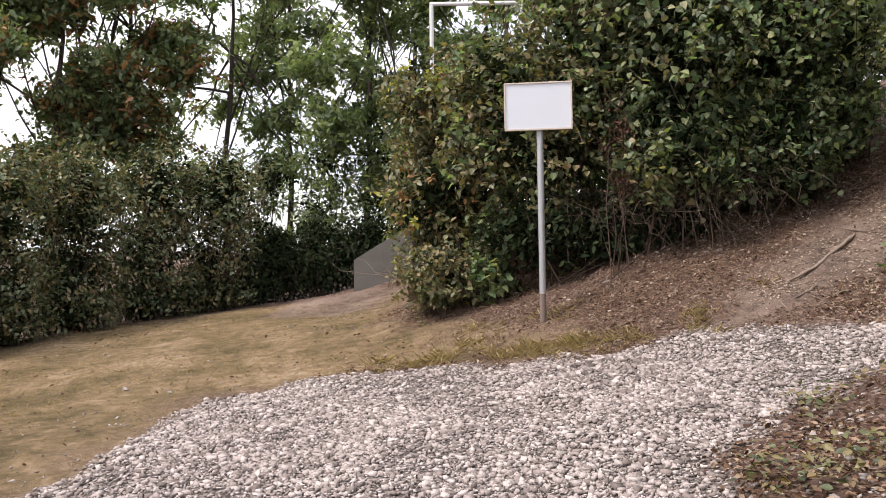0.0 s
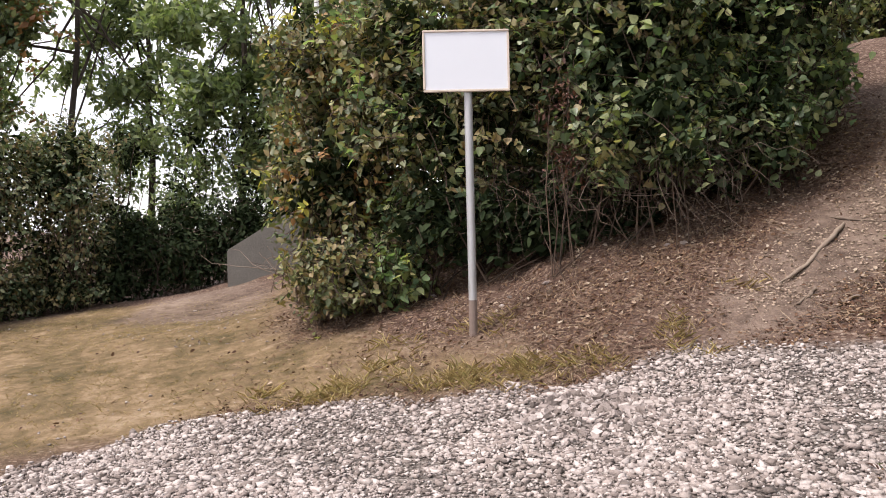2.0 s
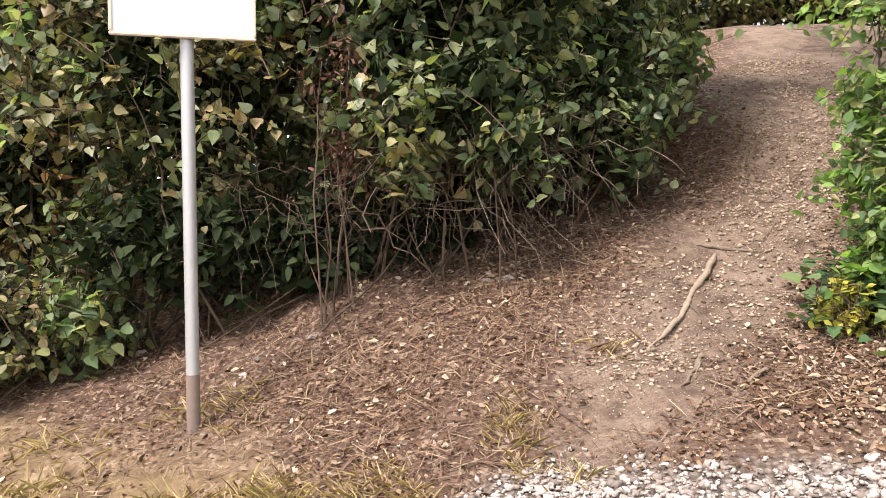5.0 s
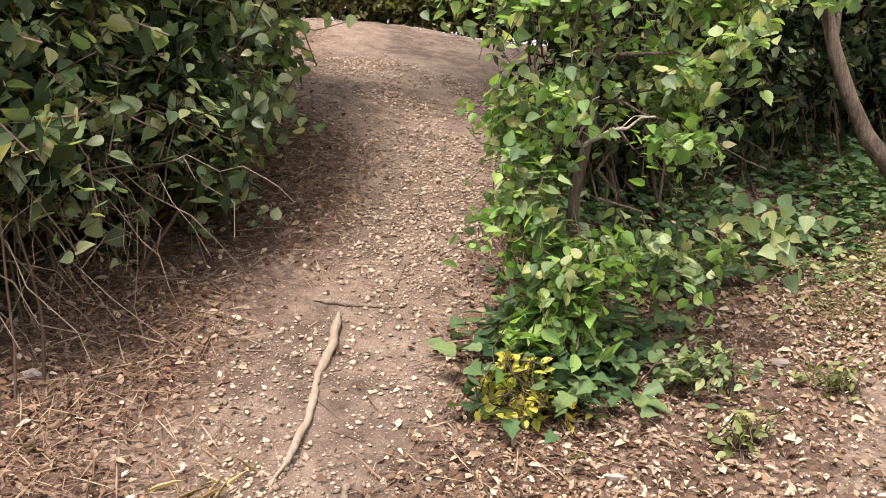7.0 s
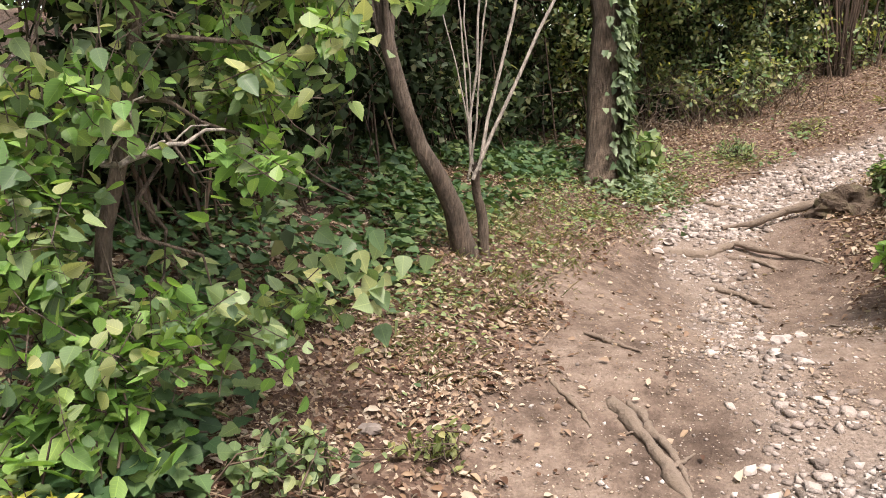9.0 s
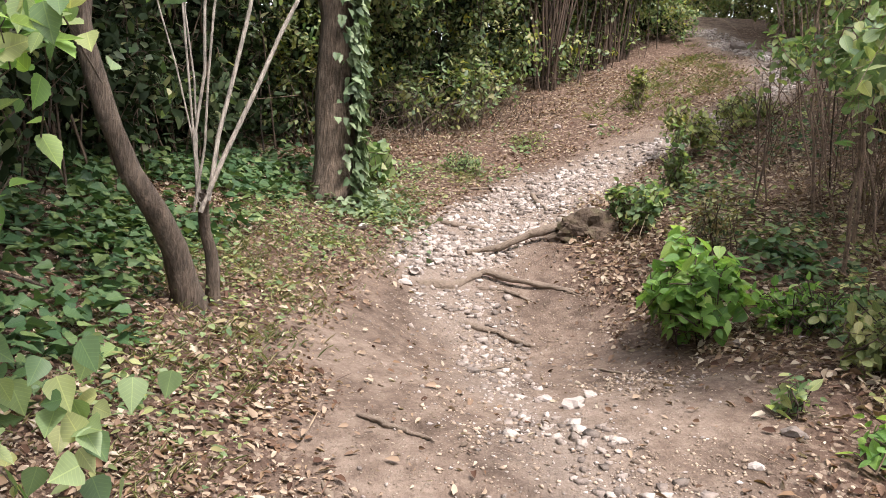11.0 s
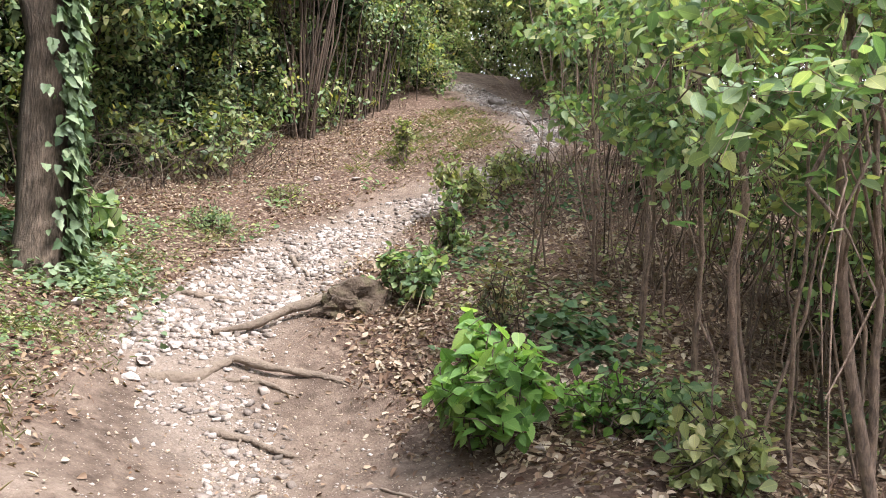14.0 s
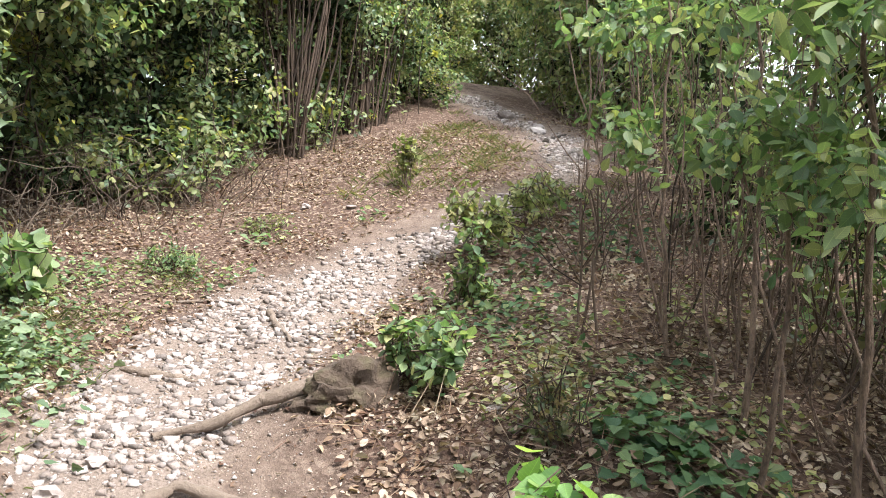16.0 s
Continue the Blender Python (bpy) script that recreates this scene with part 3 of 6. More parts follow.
def shrub(name, seed, place, blobs, label, category, twigs, leaf, size, outline=OVATE, length=0.4, leaves=9, stems=14, spread=0.35, thick=0.012,
          bark=None, group="", droop=0.35, shell=0.55, accents=(), core=0.3):
    """A shrub: crooked stems from its foot, twigs and leaf blades. Blobs are centres above the foot and half axes."""
    r = np.random.default_rng(seed)
    x, y = place
    z = gz(x, y)
    ob = thing(name, (x, y, z - 0.03), label, category, group)
    blobs = np.asarray(blobs, float)
    world_blobs = blobs + np.array([x, y, z, 0, 0, 0])
    root, axis, normal, s, (base, mid, tip) = leafy_twigs(r, world_blobs, twigs, length, leaves, size, droop, shell)
    origin = np.array([x, y, z - 0.03])
    lines = []
    for n in range(stems):
        b = world_blobs[r.integers(len(world_blobs))]
        turn_a, turn_r = r.random() * 6.283, spread * math.sqrt(r.random())
        foot_x, foot_y = x + turn_r * math.cos(turn_a), y + turn_r * math.sin(turn_a)
        if n % 2:
            foot_x, foot_y = b[0] + 0.6 * b[3] * (2 * r.random() - 1), b[1] + 0.5 * b[4] * (2 * r.random() - 1)
        top = b[:3] + unit(r.normal(size=3)) * b[3:] * 0.75
        top[2] = max(top[2], b[2])
        line = bent((foot_x, foot_y, gz(foot_x, foot_y) - 0.05), top, 7, 0.05 * np.linalg.norm(b[3:]) / 1.7, r)
        lines.append((line - origin, np.linspace(thick, thick * 0.35, 7) * (0.6 + 0.8 * r.random())))
    tubes("branchwork", lines, bark or M_TWIG, ob, kind="stuff")
    some = slice(None, None, 1 if len(outline) > 4 else 2)
    twig_mesh("twigwork", base[some] - origin, mid[some] - origin, tip[some] - origin, 0.0035 + 0.12 * thick, bark or M_TWIG, ob)
    # near-black leaves added in the core, so the shrub's inner shade is coloured in
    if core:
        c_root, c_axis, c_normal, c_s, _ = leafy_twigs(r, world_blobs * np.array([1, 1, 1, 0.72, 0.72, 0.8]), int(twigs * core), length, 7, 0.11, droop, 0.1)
        blades("shade_foliage", c_root - origin, c_axis, c_normal, c_s, RHOMB, L_SHADE, ob, "inner leaves coloured near-black as shade")
    who = r.random(len(root) // leaves).repeat(leaves)
    edge = 1.0
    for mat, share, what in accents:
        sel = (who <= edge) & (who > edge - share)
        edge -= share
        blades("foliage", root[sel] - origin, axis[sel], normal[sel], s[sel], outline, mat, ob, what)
    sel = who <= edge
    blades("foliage", root[sel] - origin, axis[sel], normal[sel], s[sel], outline, leaf, ob)
    return ob


def tree(seed, place, height, radius, lean, crown, label, twigs, leaf, size, bark, limbs=9, group="", outline=LANCE, length=0.6, leaves=12, accents=(), name="tree", spine=None):
    """A tree: tapered crooked trunk, limbs and a loose crown. Crown: blobs above the foot."""
    r = np.random.default_rng(seed)
    x, y = place
    z = gz(x, y)
    origin = np.array([x, y, z - 0.05])
    ob = thing(name, origin, label, "tree", group)
    trunk = bent((0, 0, -0.1), (lean[0], lean[1], height), 12, 0.035 * height / 4, r)
    if spine is not None:
        k = np.linspace(0, len(spine) - 1, 12)
        trunk = np.stack([np.interp(k, np.arange(len(spine)), [p[c] for p in spine]) for c in range(3)], -1) + 0.012 * r.normal(size=(12, 3))
    tubes("trunk", [(trunk, radius * np.linspace(1.0, 0.28, 12) * np.r_[1.3, 1.1, np.ones(10)])], bark, ob, 10)
    blobs = np.asarray(crown, float)
    for n in range(limbs):
        b = blobs[n % len(blobs)]
        start = trunk[int(r.integers(4, 11))]
        end = b[:3] + unit(r.normal(size=3)) * b[3:] * 0.6
        tubes("limb", [(bent(start, end, 7, 0.06, r), radius * 0.4 * np.linspace(1, 0.2, 7) * (0.6 + 0.5 * r.random()))], bark, ob, 6)
    wb = blobs + np.array([*origin, 0, 0, 0])
    root, axis, normal, s, (base, mid, tip) = leafy_twigs(r, wb, twigs, length, leaves, size, 0.25, 0.3)
    who = r.random(len(root) // leaves).repeat(leaves)
    edge = 1.0
    for mat, share, what in accents:
        sel = (who <= edge) & (who > edge - share)
        edge -= share
        blades("crown", root[sel] - origin, axis[sel], normal[sel], s[sel], outline, mat, ob, what)
    sel = who <= edge
    blades("crown", root[sel] - origin, axis[sel], normal[sel], s[sel], outline, leaf, ob)
    some = slice(None, None, 1 if len(outline) > 4 else 2)
    twig_mesh("twigwork", base[some] - origin, mid[some] - origin, tip[some] - origin, min(0.006, 0.08 * radius), bark, ob)
    return ob


# ---- the ground: one sheet, fine near the walk and wide at the edges ----
def ticks(a, b, step, far):
    inner = np.arange(a, b + step / 2, step)
    out, d, lo, hi = [], step, a, b
    left, right = [], []
    while hi < far:
        d *= 1.35
        lo, hi = lo - d, hi + d
        left.append(lo)
        right.append(hi)
    return np.r_[left[::-1], inner, right]


gx, gy = ticks(-7.0, 17.0, 0.07, 900), ticks(-1.0, 14.0, 0.07, 900)
GX, GY = np.meshgrid(gx, gy, indexing="ij")
flat_x, flat_y = GX.ravel(), GY.ravel()
flat_z = ground_z(flat_x, flat_y)
nx, ny = len(gx), len(gy)
ii, jj = np.meshgrid(np.arange(nx - 1), np.arange(ny - 1), indexing="ij")
quads = np.stack([ii * ny + jj, (ii + 1) * ny + jj, (ii + 1) * ny + jj + 1, ii * ny + jj + 1], -1).reshape(-1, 4)
ground = mesh_object("ground", np.stack([flat_x, flat_y, flat_z], -1), quads, M_GROUND, smooth=True)
zone = ground.data.attributes.new("zone", "FLOAT_COLOR", "POINT")
zone.data.foreach_set("color", np.stack(zones(flat_x, flat_y), -1).astype(np.float32).ravel())
tagged(ground, "sloping ground of gravel, dry lawn, leaf litter and bare earth", "ground", kind="structure")


# ---- the sign by the gravel ----
def bevel_box(size, centre, bevel=0.004):
    bm = bmesh.new()
    bmesh.ops.create_cube(bm, size=1.0, matrix=Matrix.Translation(centre) @ Matrix.Diagonal((*size, 1)))
    bmesh.ops.bevel(bm, geom=bm.edges[:], offset=bevel, segments=2, affect="EDGES")
    return bm


def paint_material(name, colour, metal, rough, scale, dirt):
    m, t, p = base_material(name)
    n = noise_node(t, scale, 6, 0.7)
    r = ramp_node(t, [tuple(c * dirt for c in colour), colour])
    t.links.new(n.outputs["Fac"], r.inputs[0])
    t.links.new(r.outputs[0], p.inputs["Base Color"])
    p.inputs["Metallic"].default_value, p.inputs["Roughness"].default_value = metal, rough
    bump_link(t, p, n.outputs["Fac"], 0.15, 0.004)
    return m


M_GALV = paint_material("galvanised_steel", (0.476, 0.484, 0.493), 0.55, 0.5, 18, 0.75)
M_RUSTY = paint_material("rusted_foot", (0.255, 0.195, 0.165), 0.2, 0.8, 30, 0.5)
M_WHITE = paint_material("white_enamel", (0.635, 0.665, 0.71), 0.0, 0.35, 3, 0.95)
M_EDGE = paint_material("yellowed_white_rim", (0.638, 0.554, 0.462), 0.0, 0.5, 12, 0.75)
M_IRON = paint_material("white_painted_steel", (0.78, 0.78, 0.78), 0.0, 0.5, 8, 0.8)


def sign(x, y):
    z = gz(x, y)
    ob = thing("sign", (x, y, z), "blank white sign with a yellowed rim on a grey steel pole", "sign")
    ob.rotation_euler = (0, radians(-0.6), radians(-5))
    tubes("pole", [(np.array([(0, 0, h) for h in np.linspace(0.24, 2.10, 8)]), np.full(8, 0.029))], M_GALV, ob, 20, "grey galvanised steel pole")
    tubes("pole_foot", [(np.array([(0, 0, h) for h in np.linspace(-0.2, 0.245, 5)]), np.full(5, 0.0295))], M_RUSTY, ob, 20, "rusty weathered pole foot")
    part("cap", bevel_box((0.062, 0.062, 0.02), (0, 0, 2.11)), M_GALV, ob)
    face = part("panel", bevel_box((0.585, 0.012, 0.405), (-0.01, -0.038, 1.905), 0.003), M_WHITE, ob, "blank white enamel panel")
    for size, centre in (((0.60, 0.024, 0.016), (-0.01, -0.040, 1.905 + 0.205)), ((0.60, 0.024, 0.016), (-0.01, -0.040, 1.905 - 0.205)),
                         ((0.016, 0.024, 0.394), (-0.01 - 0.292, -0.040, 1.905)), ((0.016, 0.024, 0.394), (-0.01 + 0.292, -0.040, 1.905))):
        part("rim", bevel_box(size, centre), M_EDGE, face, "yellowed white rim")
    for h in (1.80, 2.01):
        part("bracket", bevel_box((0.11, 0.026, 0.03), (0, -0.03 + 0.018, h)), M_GALV, ob)
    return ob


sign(0.985, 7.876)


# ---- the concrete wing wall at the far end of the lawn ----
def wing_wall():
    z = gz(-1.5, 13.95)
    ob = thing("concrete_wall", (-1.56, 13.95, z), "low grey concrete wall with a sloping top", "wall")
    bm = bmesh.new()
    outline = [(0, -0.3), (1.7, -0.3), (1.7, 1.22), (0.82, 1.0), (0.0, 0.5)]
    front = [bm.verts.new((a, 0, b)) for a, b in outline]
    back = [bm.verts.new((a, 0.3, b)) for a, b in outline]
    bm.faces.new(front)
    bm.faces.new(back[::-1])
    for k in range(5):
        bm.faces.new((front[k], back[k], back[(k + 1) % 5], front[(k + 1) % 5]))
    bmesh.ops.recalc_face_normals(bm, faces=bm.faces[:])
    bmesh.ops.bevel(bm, geom=bm.edges[:], offset=0.015, segments=2, affect="EDGES")
    part("wall_block", bm, M_CONCRETE, ob)
    return ob


wing_wall()
dry = thing("dead_branch", (-0.75, 13.45, gz(-0.75, 13.45)), "pale curled dead branch before the concrete wall", "branch", "dead branches")
r = np.random.default_rng(530)
turn = np.linspace(0, 4 * np.pi, 28)
curl = np.stack([-0.02 * turn + 0.13 * np.cos(turn), 0.02 * turn, 0.18 + 0.13 * np.sin(turn)], -1) * np.linspace(0.5, 1.0, 28)[:, None]
tubes("twig", [(curl, np.linspace(0.006, 0.003, 28))], M_PALETWIG, dry, 5)
for k in range(9):
    tubes("twig", [(bent((0.1 * r.normal(), 0.1 * r.normal(), 0), (-0.35 + 0.3 * r.normal(), 0.15 * r.normal(), 0.15 + 0.25 * r.random()), 8, 0.03, r), np.linspace(0.007, 0.003, 8))], M_PALETWIG, dry, 4)


# ---- the white steel frame behind the thicket ----
def steel_frame():
    x, y = -0.3, 14.65
    z = gz(x, y)
    ob = thing("steel_frame", (x, y, z), "white painted steel goal-like frame behind the thicket", "frame")
    top = 1.91 + 0.287 * 14.35 - z
    for px in (0.0, 1.5):
        tubes("post", [(np.array([(px, 0, h) for h in np.linspace(-0.3, top, 6)]), np.full(6, 0.035))], M_IRON, ob, 12)
    tubes("crossbar", [(np.array([(h, 0, top) for h in np.linspace(-0.03, 1.53, 6)]), np.full(6, 0.035))], M_IRON, ob, 12)


steel_frame()

# ---- the big thicket behind the sign ----
THICKET = "tall shrub with heart-shaped leaves and bare stems"
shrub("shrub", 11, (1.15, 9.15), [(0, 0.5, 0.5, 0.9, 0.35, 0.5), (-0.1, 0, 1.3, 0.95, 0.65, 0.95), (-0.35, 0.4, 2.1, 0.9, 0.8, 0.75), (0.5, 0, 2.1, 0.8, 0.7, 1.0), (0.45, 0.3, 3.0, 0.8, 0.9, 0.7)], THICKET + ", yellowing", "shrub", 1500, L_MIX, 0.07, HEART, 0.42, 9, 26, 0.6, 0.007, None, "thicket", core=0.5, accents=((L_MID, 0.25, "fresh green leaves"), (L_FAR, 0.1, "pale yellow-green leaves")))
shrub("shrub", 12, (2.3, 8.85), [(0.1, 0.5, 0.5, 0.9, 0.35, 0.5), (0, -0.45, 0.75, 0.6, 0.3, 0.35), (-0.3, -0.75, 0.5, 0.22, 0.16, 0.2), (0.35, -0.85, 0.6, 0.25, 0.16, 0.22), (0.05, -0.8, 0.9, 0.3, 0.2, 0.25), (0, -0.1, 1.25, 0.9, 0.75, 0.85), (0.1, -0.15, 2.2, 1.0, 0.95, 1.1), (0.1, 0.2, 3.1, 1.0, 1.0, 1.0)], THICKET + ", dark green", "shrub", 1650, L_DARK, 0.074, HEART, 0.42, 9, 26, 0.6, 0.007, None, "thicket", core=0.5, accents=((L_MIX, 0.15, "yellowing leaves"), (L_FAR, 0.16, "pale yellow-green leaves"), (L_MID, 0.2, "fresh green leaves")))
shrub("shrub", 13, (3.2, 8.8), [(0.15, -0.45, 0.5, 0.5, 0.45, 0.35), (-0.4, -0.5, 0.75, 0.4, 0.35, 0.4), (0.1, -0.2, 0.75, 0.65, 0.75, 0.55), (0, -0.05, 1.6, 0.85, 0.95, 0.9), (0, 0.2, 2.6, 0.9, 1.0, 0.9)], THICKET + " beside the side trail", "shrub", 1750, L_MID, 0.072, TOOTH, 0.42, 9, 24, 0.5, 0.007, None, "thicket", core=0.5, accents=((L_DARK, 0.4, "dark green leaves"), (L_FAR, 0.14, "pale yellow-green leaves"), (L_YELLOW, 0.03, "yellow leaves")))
shrub("shrub", 14, (3.8, 9.9), [(0, -0.1, 0.8, 0.6, 0.8, 0.7), (0, 0, 1.7, 0.8, 0.9, 0.9), (0.2, 0.9, 2.0, 0.9, 1.0, 1.0)], THICKET + " up the side trail", "shrub", 800, L_MID, 0.08, PLAIN, 0.42, 9, 40, 0.4, 0.01, None, "thicket", accents=((L_DARK, 0.35, "dark green leaves"),))
shrub("shrub", 15, (0.0, 10.2), [(0, 0, 1.2, 0.75, 0.7, 0.9), (0.1, 0.3, 1.95, 0.8, 0.85, 0.75), (-0.15, 0.1, 2.3, 0.6, 0.7, 0.5)], "tall loose shrub with yellow and orange autumn leaves", "shrub", 950, L_MIX, 0.075, PLAIN, 0.42, 9, 40, 0.4, 0.01, None, "thicket", accents=((L_YELLOW, 0.08, "yellow leaves"), (L_RUST, 0.08, "orange leaves")))
shrub("shrub", 16, (0.05, 9.05), [(0, 0, 0.35, 0.5, 0.42, 0.4), (0.45, 0.12, 0.5, 0.4, 0.35, 0.4)], "low shrub with green and brown leaves under the thicket", "shrub", 380, L_MIX, 0.06, OVATE, 0.28, 8, 24, 0.3, 0.006, None, "thicket", core=0.15, accents=((L_FAR, 0.22, "yellow-green leaves"),))
shrub("shrub", 18, (0.55, 8.85), [(0, 0, 0.3, 0.26, 0.24, 0.24)], "small bright green shrub under the thicket", "shrub", 75, L_MID, 0.07, HEART, 0.22, 7, 8, 0.1, 0.006, None, "thicket", core=0, accents=((L_FAR, 0.3, "yellow-green leaves"),))
shrub("shrub", 17, (2.0, 11.3), [(0.2, 0, 1.6, 1.4, 1.0, 1.4), (-1.2, 0.4, 1.3, 1.0, 0.9, 1.1), (-0.6, 0, 0.6, 1.2, 0.7, 0.6), (1.6, 0, 1.6, 1.2, 1.0, 1.5)], THICKET + " behind", "shrub", 1300, L_DARK, 0.12, RHOMB, 0.5, 9, 24, 0.8, 0.02, None, "thicket")
shrub("shrub", 20, (0.3, 11.3), [(0, 0, 0.6, 1.1, 0.5, 0.6), (0, 0, 1.5, 1.0, 0.5, 0.8)], "dark shrub behind the thicket", "shrub", 520, L_DARK, 0.1, RHOMB, 0.4, 9, 14, 0.4, 0.01, None, "thicket")
# extra shrub that darkens the thicket's foot: its leaf colour is the shade
shrub("shrub", 21, (1.6, 8.8), [(-0.55, 0.05, 0.35, 0.6, 0.25, 0.4), (0.25, 0, 0.35, 0.6, 0.25, 0.4), (1.0, -0.1, 0.35, 0.6, 0.25, 0.4), (1.6, -0.2, 0.3, 0.4, 0.25, 0.35)], "undergrowth added within the thicket, leaves coloured as shade", "shrub", 300, L_SHADE, 0.09, PLAIN, 0.3, 8, 30, 0.8, 0.006, M_TWIG, "thicket")
shrub("shrub", 22, (4.1, 9.1), [(0, 0, 0.7, 0.42, 0.4, 0.5), (0, 0, 1.5, 0.5, 0.5, 0.6), (0.1, 0.1, 2.3, 0.6, 0.6, 0.5)], THICKET + " beside the side trail", "shrub", 620, L_MID, 0.076, HEART, 0.4, 9, 20, 0.3, 0.007, None, "thicket", core=0.5, accents=((L_DARK, 0.45, "dark green leaves"),))
shrub("vine", 19, (1.75, 8.42), [(0, 0, 1.25, 0.2, 0.12, 0.5), (0.05, -0.05, 0.7, 0.15, 0.1, 0.3)], "withered rust-brown vine hanging in the thicket", "vine", 60, L_WITHER, 0.05, LANCE, 0.3, 7, 6, 0.12, 0.005, core=0)

# bare hooked twigs that hang out of the thicket
for n, (bx, by, bz) in enumerate(((2.1, 8.05, 0.8), (2.35, 7.98, 0.7), (2.6, 7.95, 0.6), (2.85, 7.95, 0.5), (1.85, 8.12, 0.8), (3.1, 8.0, 0.5), (2.45, 7.9, 1.1), (2.75, 7.88, 0.9), (1.6, 8.2, 0.7), (1.3, 8.3, 0.9), (1.95, 8.1, 0.5), (2.25, 8.0, 0.45))):
    r = np.random.default_rng(500 + n)
    z = gz(bx, by)
    ob = thing("dead_branch", (bx, by + 0.3, z + bz), "bare grey dead branch hanging out of the thicket", "branch", "dead branches")
    for k in range(9):
        tip = np.array([r.normal(0, 0.36), -0.22 + r.normal(0, 0.16), -bz * (0.1 + 0.8 * r.random())])
        line = bent((0.1 * r.normal(), 0.05 * r.normal(), 0.1 * r.random()), tip, 9, 0.04, r)
        line[:, 2] += (0.02 + 0.2 * r.random()) * np.sin(np.linspace(0, np.pi, 9))
        tubes("twig", [(line, np.linspace(0.0036, 0.0012, 9) * (0.5 + 0.9 * r.random() ** 2))], M_PALETWIG if bx > 2.2 else M_TWIG, ob, 4)


# ---- the hedge and the trees beyond the lawn ----
HEDGE = "rough untrimmed hedge shrub, green turning brown, by the lawn"
for n, (hx, hy, hh) in enumerate(((-7.0, 8.6, 2.7), (-6.4, 9.9, 2.7), (-6.0, 11.2, 2.7), (-5.5, 12.4, 2.75), (-4.75, 13.6, 2.7), (-4.0, 14.4, 2.6))):
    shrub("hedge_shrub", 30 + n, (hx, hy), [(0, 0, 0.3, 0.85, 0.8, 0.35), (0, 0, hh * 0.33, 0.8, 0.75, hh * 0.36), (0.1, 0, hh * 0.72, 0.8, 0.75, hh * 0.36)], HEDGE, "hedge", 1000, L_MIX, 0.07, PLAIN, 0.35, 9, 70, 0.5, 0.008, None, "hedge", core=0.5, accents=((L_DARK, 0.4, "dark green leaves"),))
# undergrowth in near-black leaves: the shade under the trees given as colour
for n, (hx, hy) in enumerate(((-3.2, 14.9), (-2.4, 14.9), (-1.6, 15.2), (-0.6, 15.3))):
    shrub("shrub", 41 + n, (hx, hy), [(0, 0, 0.5, 0.7, 0.55, 0.6), (0.1, 0.3, 0.9, 0.6, 0.5, 0.5)], "undergrowth at the lawn's end, leaves coloured dark for shade", "shrub", 420, L_SHADE, 0.09, RHOMB, 0.35, 9, 30, 0.4, 0.01, None, "undergrowth")
for n, (hx, hy) in enumerate(((-3.6, 16.2), (-2.5, 15.8), (-1.4, 15.9))):
    shrub("shrub", 51 + n, (hx, hy), [(0, 0, 1.5, 0.8, 0.6, 0.7), (0.1, 0.2, 2.5, 0.8, 0.6, 0.6)], "tall loose green shrub under the trees", "shrub", 260, L_TREE, 0.1, RHOMB, 0.4, 10, 10, 0.4, 0.012, None, "undergrowth")
TREES = "slender tree with feathery leaves and a dark trunk"
for n, (tx, ty, th, lx) in enumerate(((-10.2, 13.5, 7.5, -0.3), (-8.6, 15.0, 8.0, 0.3), (-7.2, 15.4, 8.0, 0.2), (-5.9, 16.2, 8.4, -0.3), (-4.6, 17.0, 8.2, 0.2), (-3.3, 17.6, 7.8, -0.2), (-1.6, 16.2, 6.8, 0.2), (-0.9, 17.0, 7.6, 0.2), (0.8, 17.6, 8.0, 0.2), (-12.0, 14.5, 8.0, 0.2))):
    seeds = ((L_RUST, 0.2, "rust brown seed clusters"),) if n in (0, 1, 2, 3) else ()
    r = np.random.default_rng(600 + n)
    crown = [(lx + 1.1 * r.normal(), 0.6 * r.normal(), th * (0.3 + 0.62 * k / 11) + 0.2 * r.normal(), 0.75 + 0.3 * r.random(), 0.7, 0.38 + 0.15 * r.random()) for k in range(12)]
    tree(60 + n, (tx, ty), th, 0.07, (lx, 0.2), crown, TREES, (1800, 1800, 1800, 1500, 650, 260, 900, 1000, 1000, 1500)[n], L_TREE, 0.14, M_DARKBARK, 16, "trees beyond the lawn", RHOMB, 0.55, 14, seeds)

# ---- between the side trail and the main trail ----
small_tree = tree(81, (4.1, 6.96), 2.9, 0.028, (0.15, -0.1), [(0.02, 0.26, 1.02, 0.22, 0.16, 0.11), (-0.18, 0.06, 0.84, 0.22, 0.16, 0.1), (-0.16, 0.02, 0.66, 0.22, 0.18, 0.11), (-0.12, -0.02, 1.14, 0.3, 0.24, 0.13), (-0.1, -0.04, 0.48, 0.26, 0.22, 0.13),
      (0.1, -0.4, 0.92, 0.24, 0.17, 0.06), (0.3, -0.36, 0.55, 0.24, 0.16, 0.06), (0.08, -0.18, 0.52, 0.22, 0.18, 0.09), (0.27, -0.28, 1.22, 0.34, 0.24, 0.13), (0.3, -0.55, 1.28, 0.34, 0.26, 0.12), (0.1, 0.05, 1.5, 0.45, 0.4, 0.16), (0.55, -0.4, 1.6, 0.6, 0.5, 0.2), (0.25, 0, 1.95, 0.7, 0.6, 0.25)],
     "small broad-leaved tree with round green leaves beside the trail", 620, L_MID, 0.056, M_BARK, 12, "", TOOTH, 0.26, 9, ((L_BRIGHT, 0.42, "bright green leaves"),), "small_tree")
trunk_foot = np.array(small_tree.location)
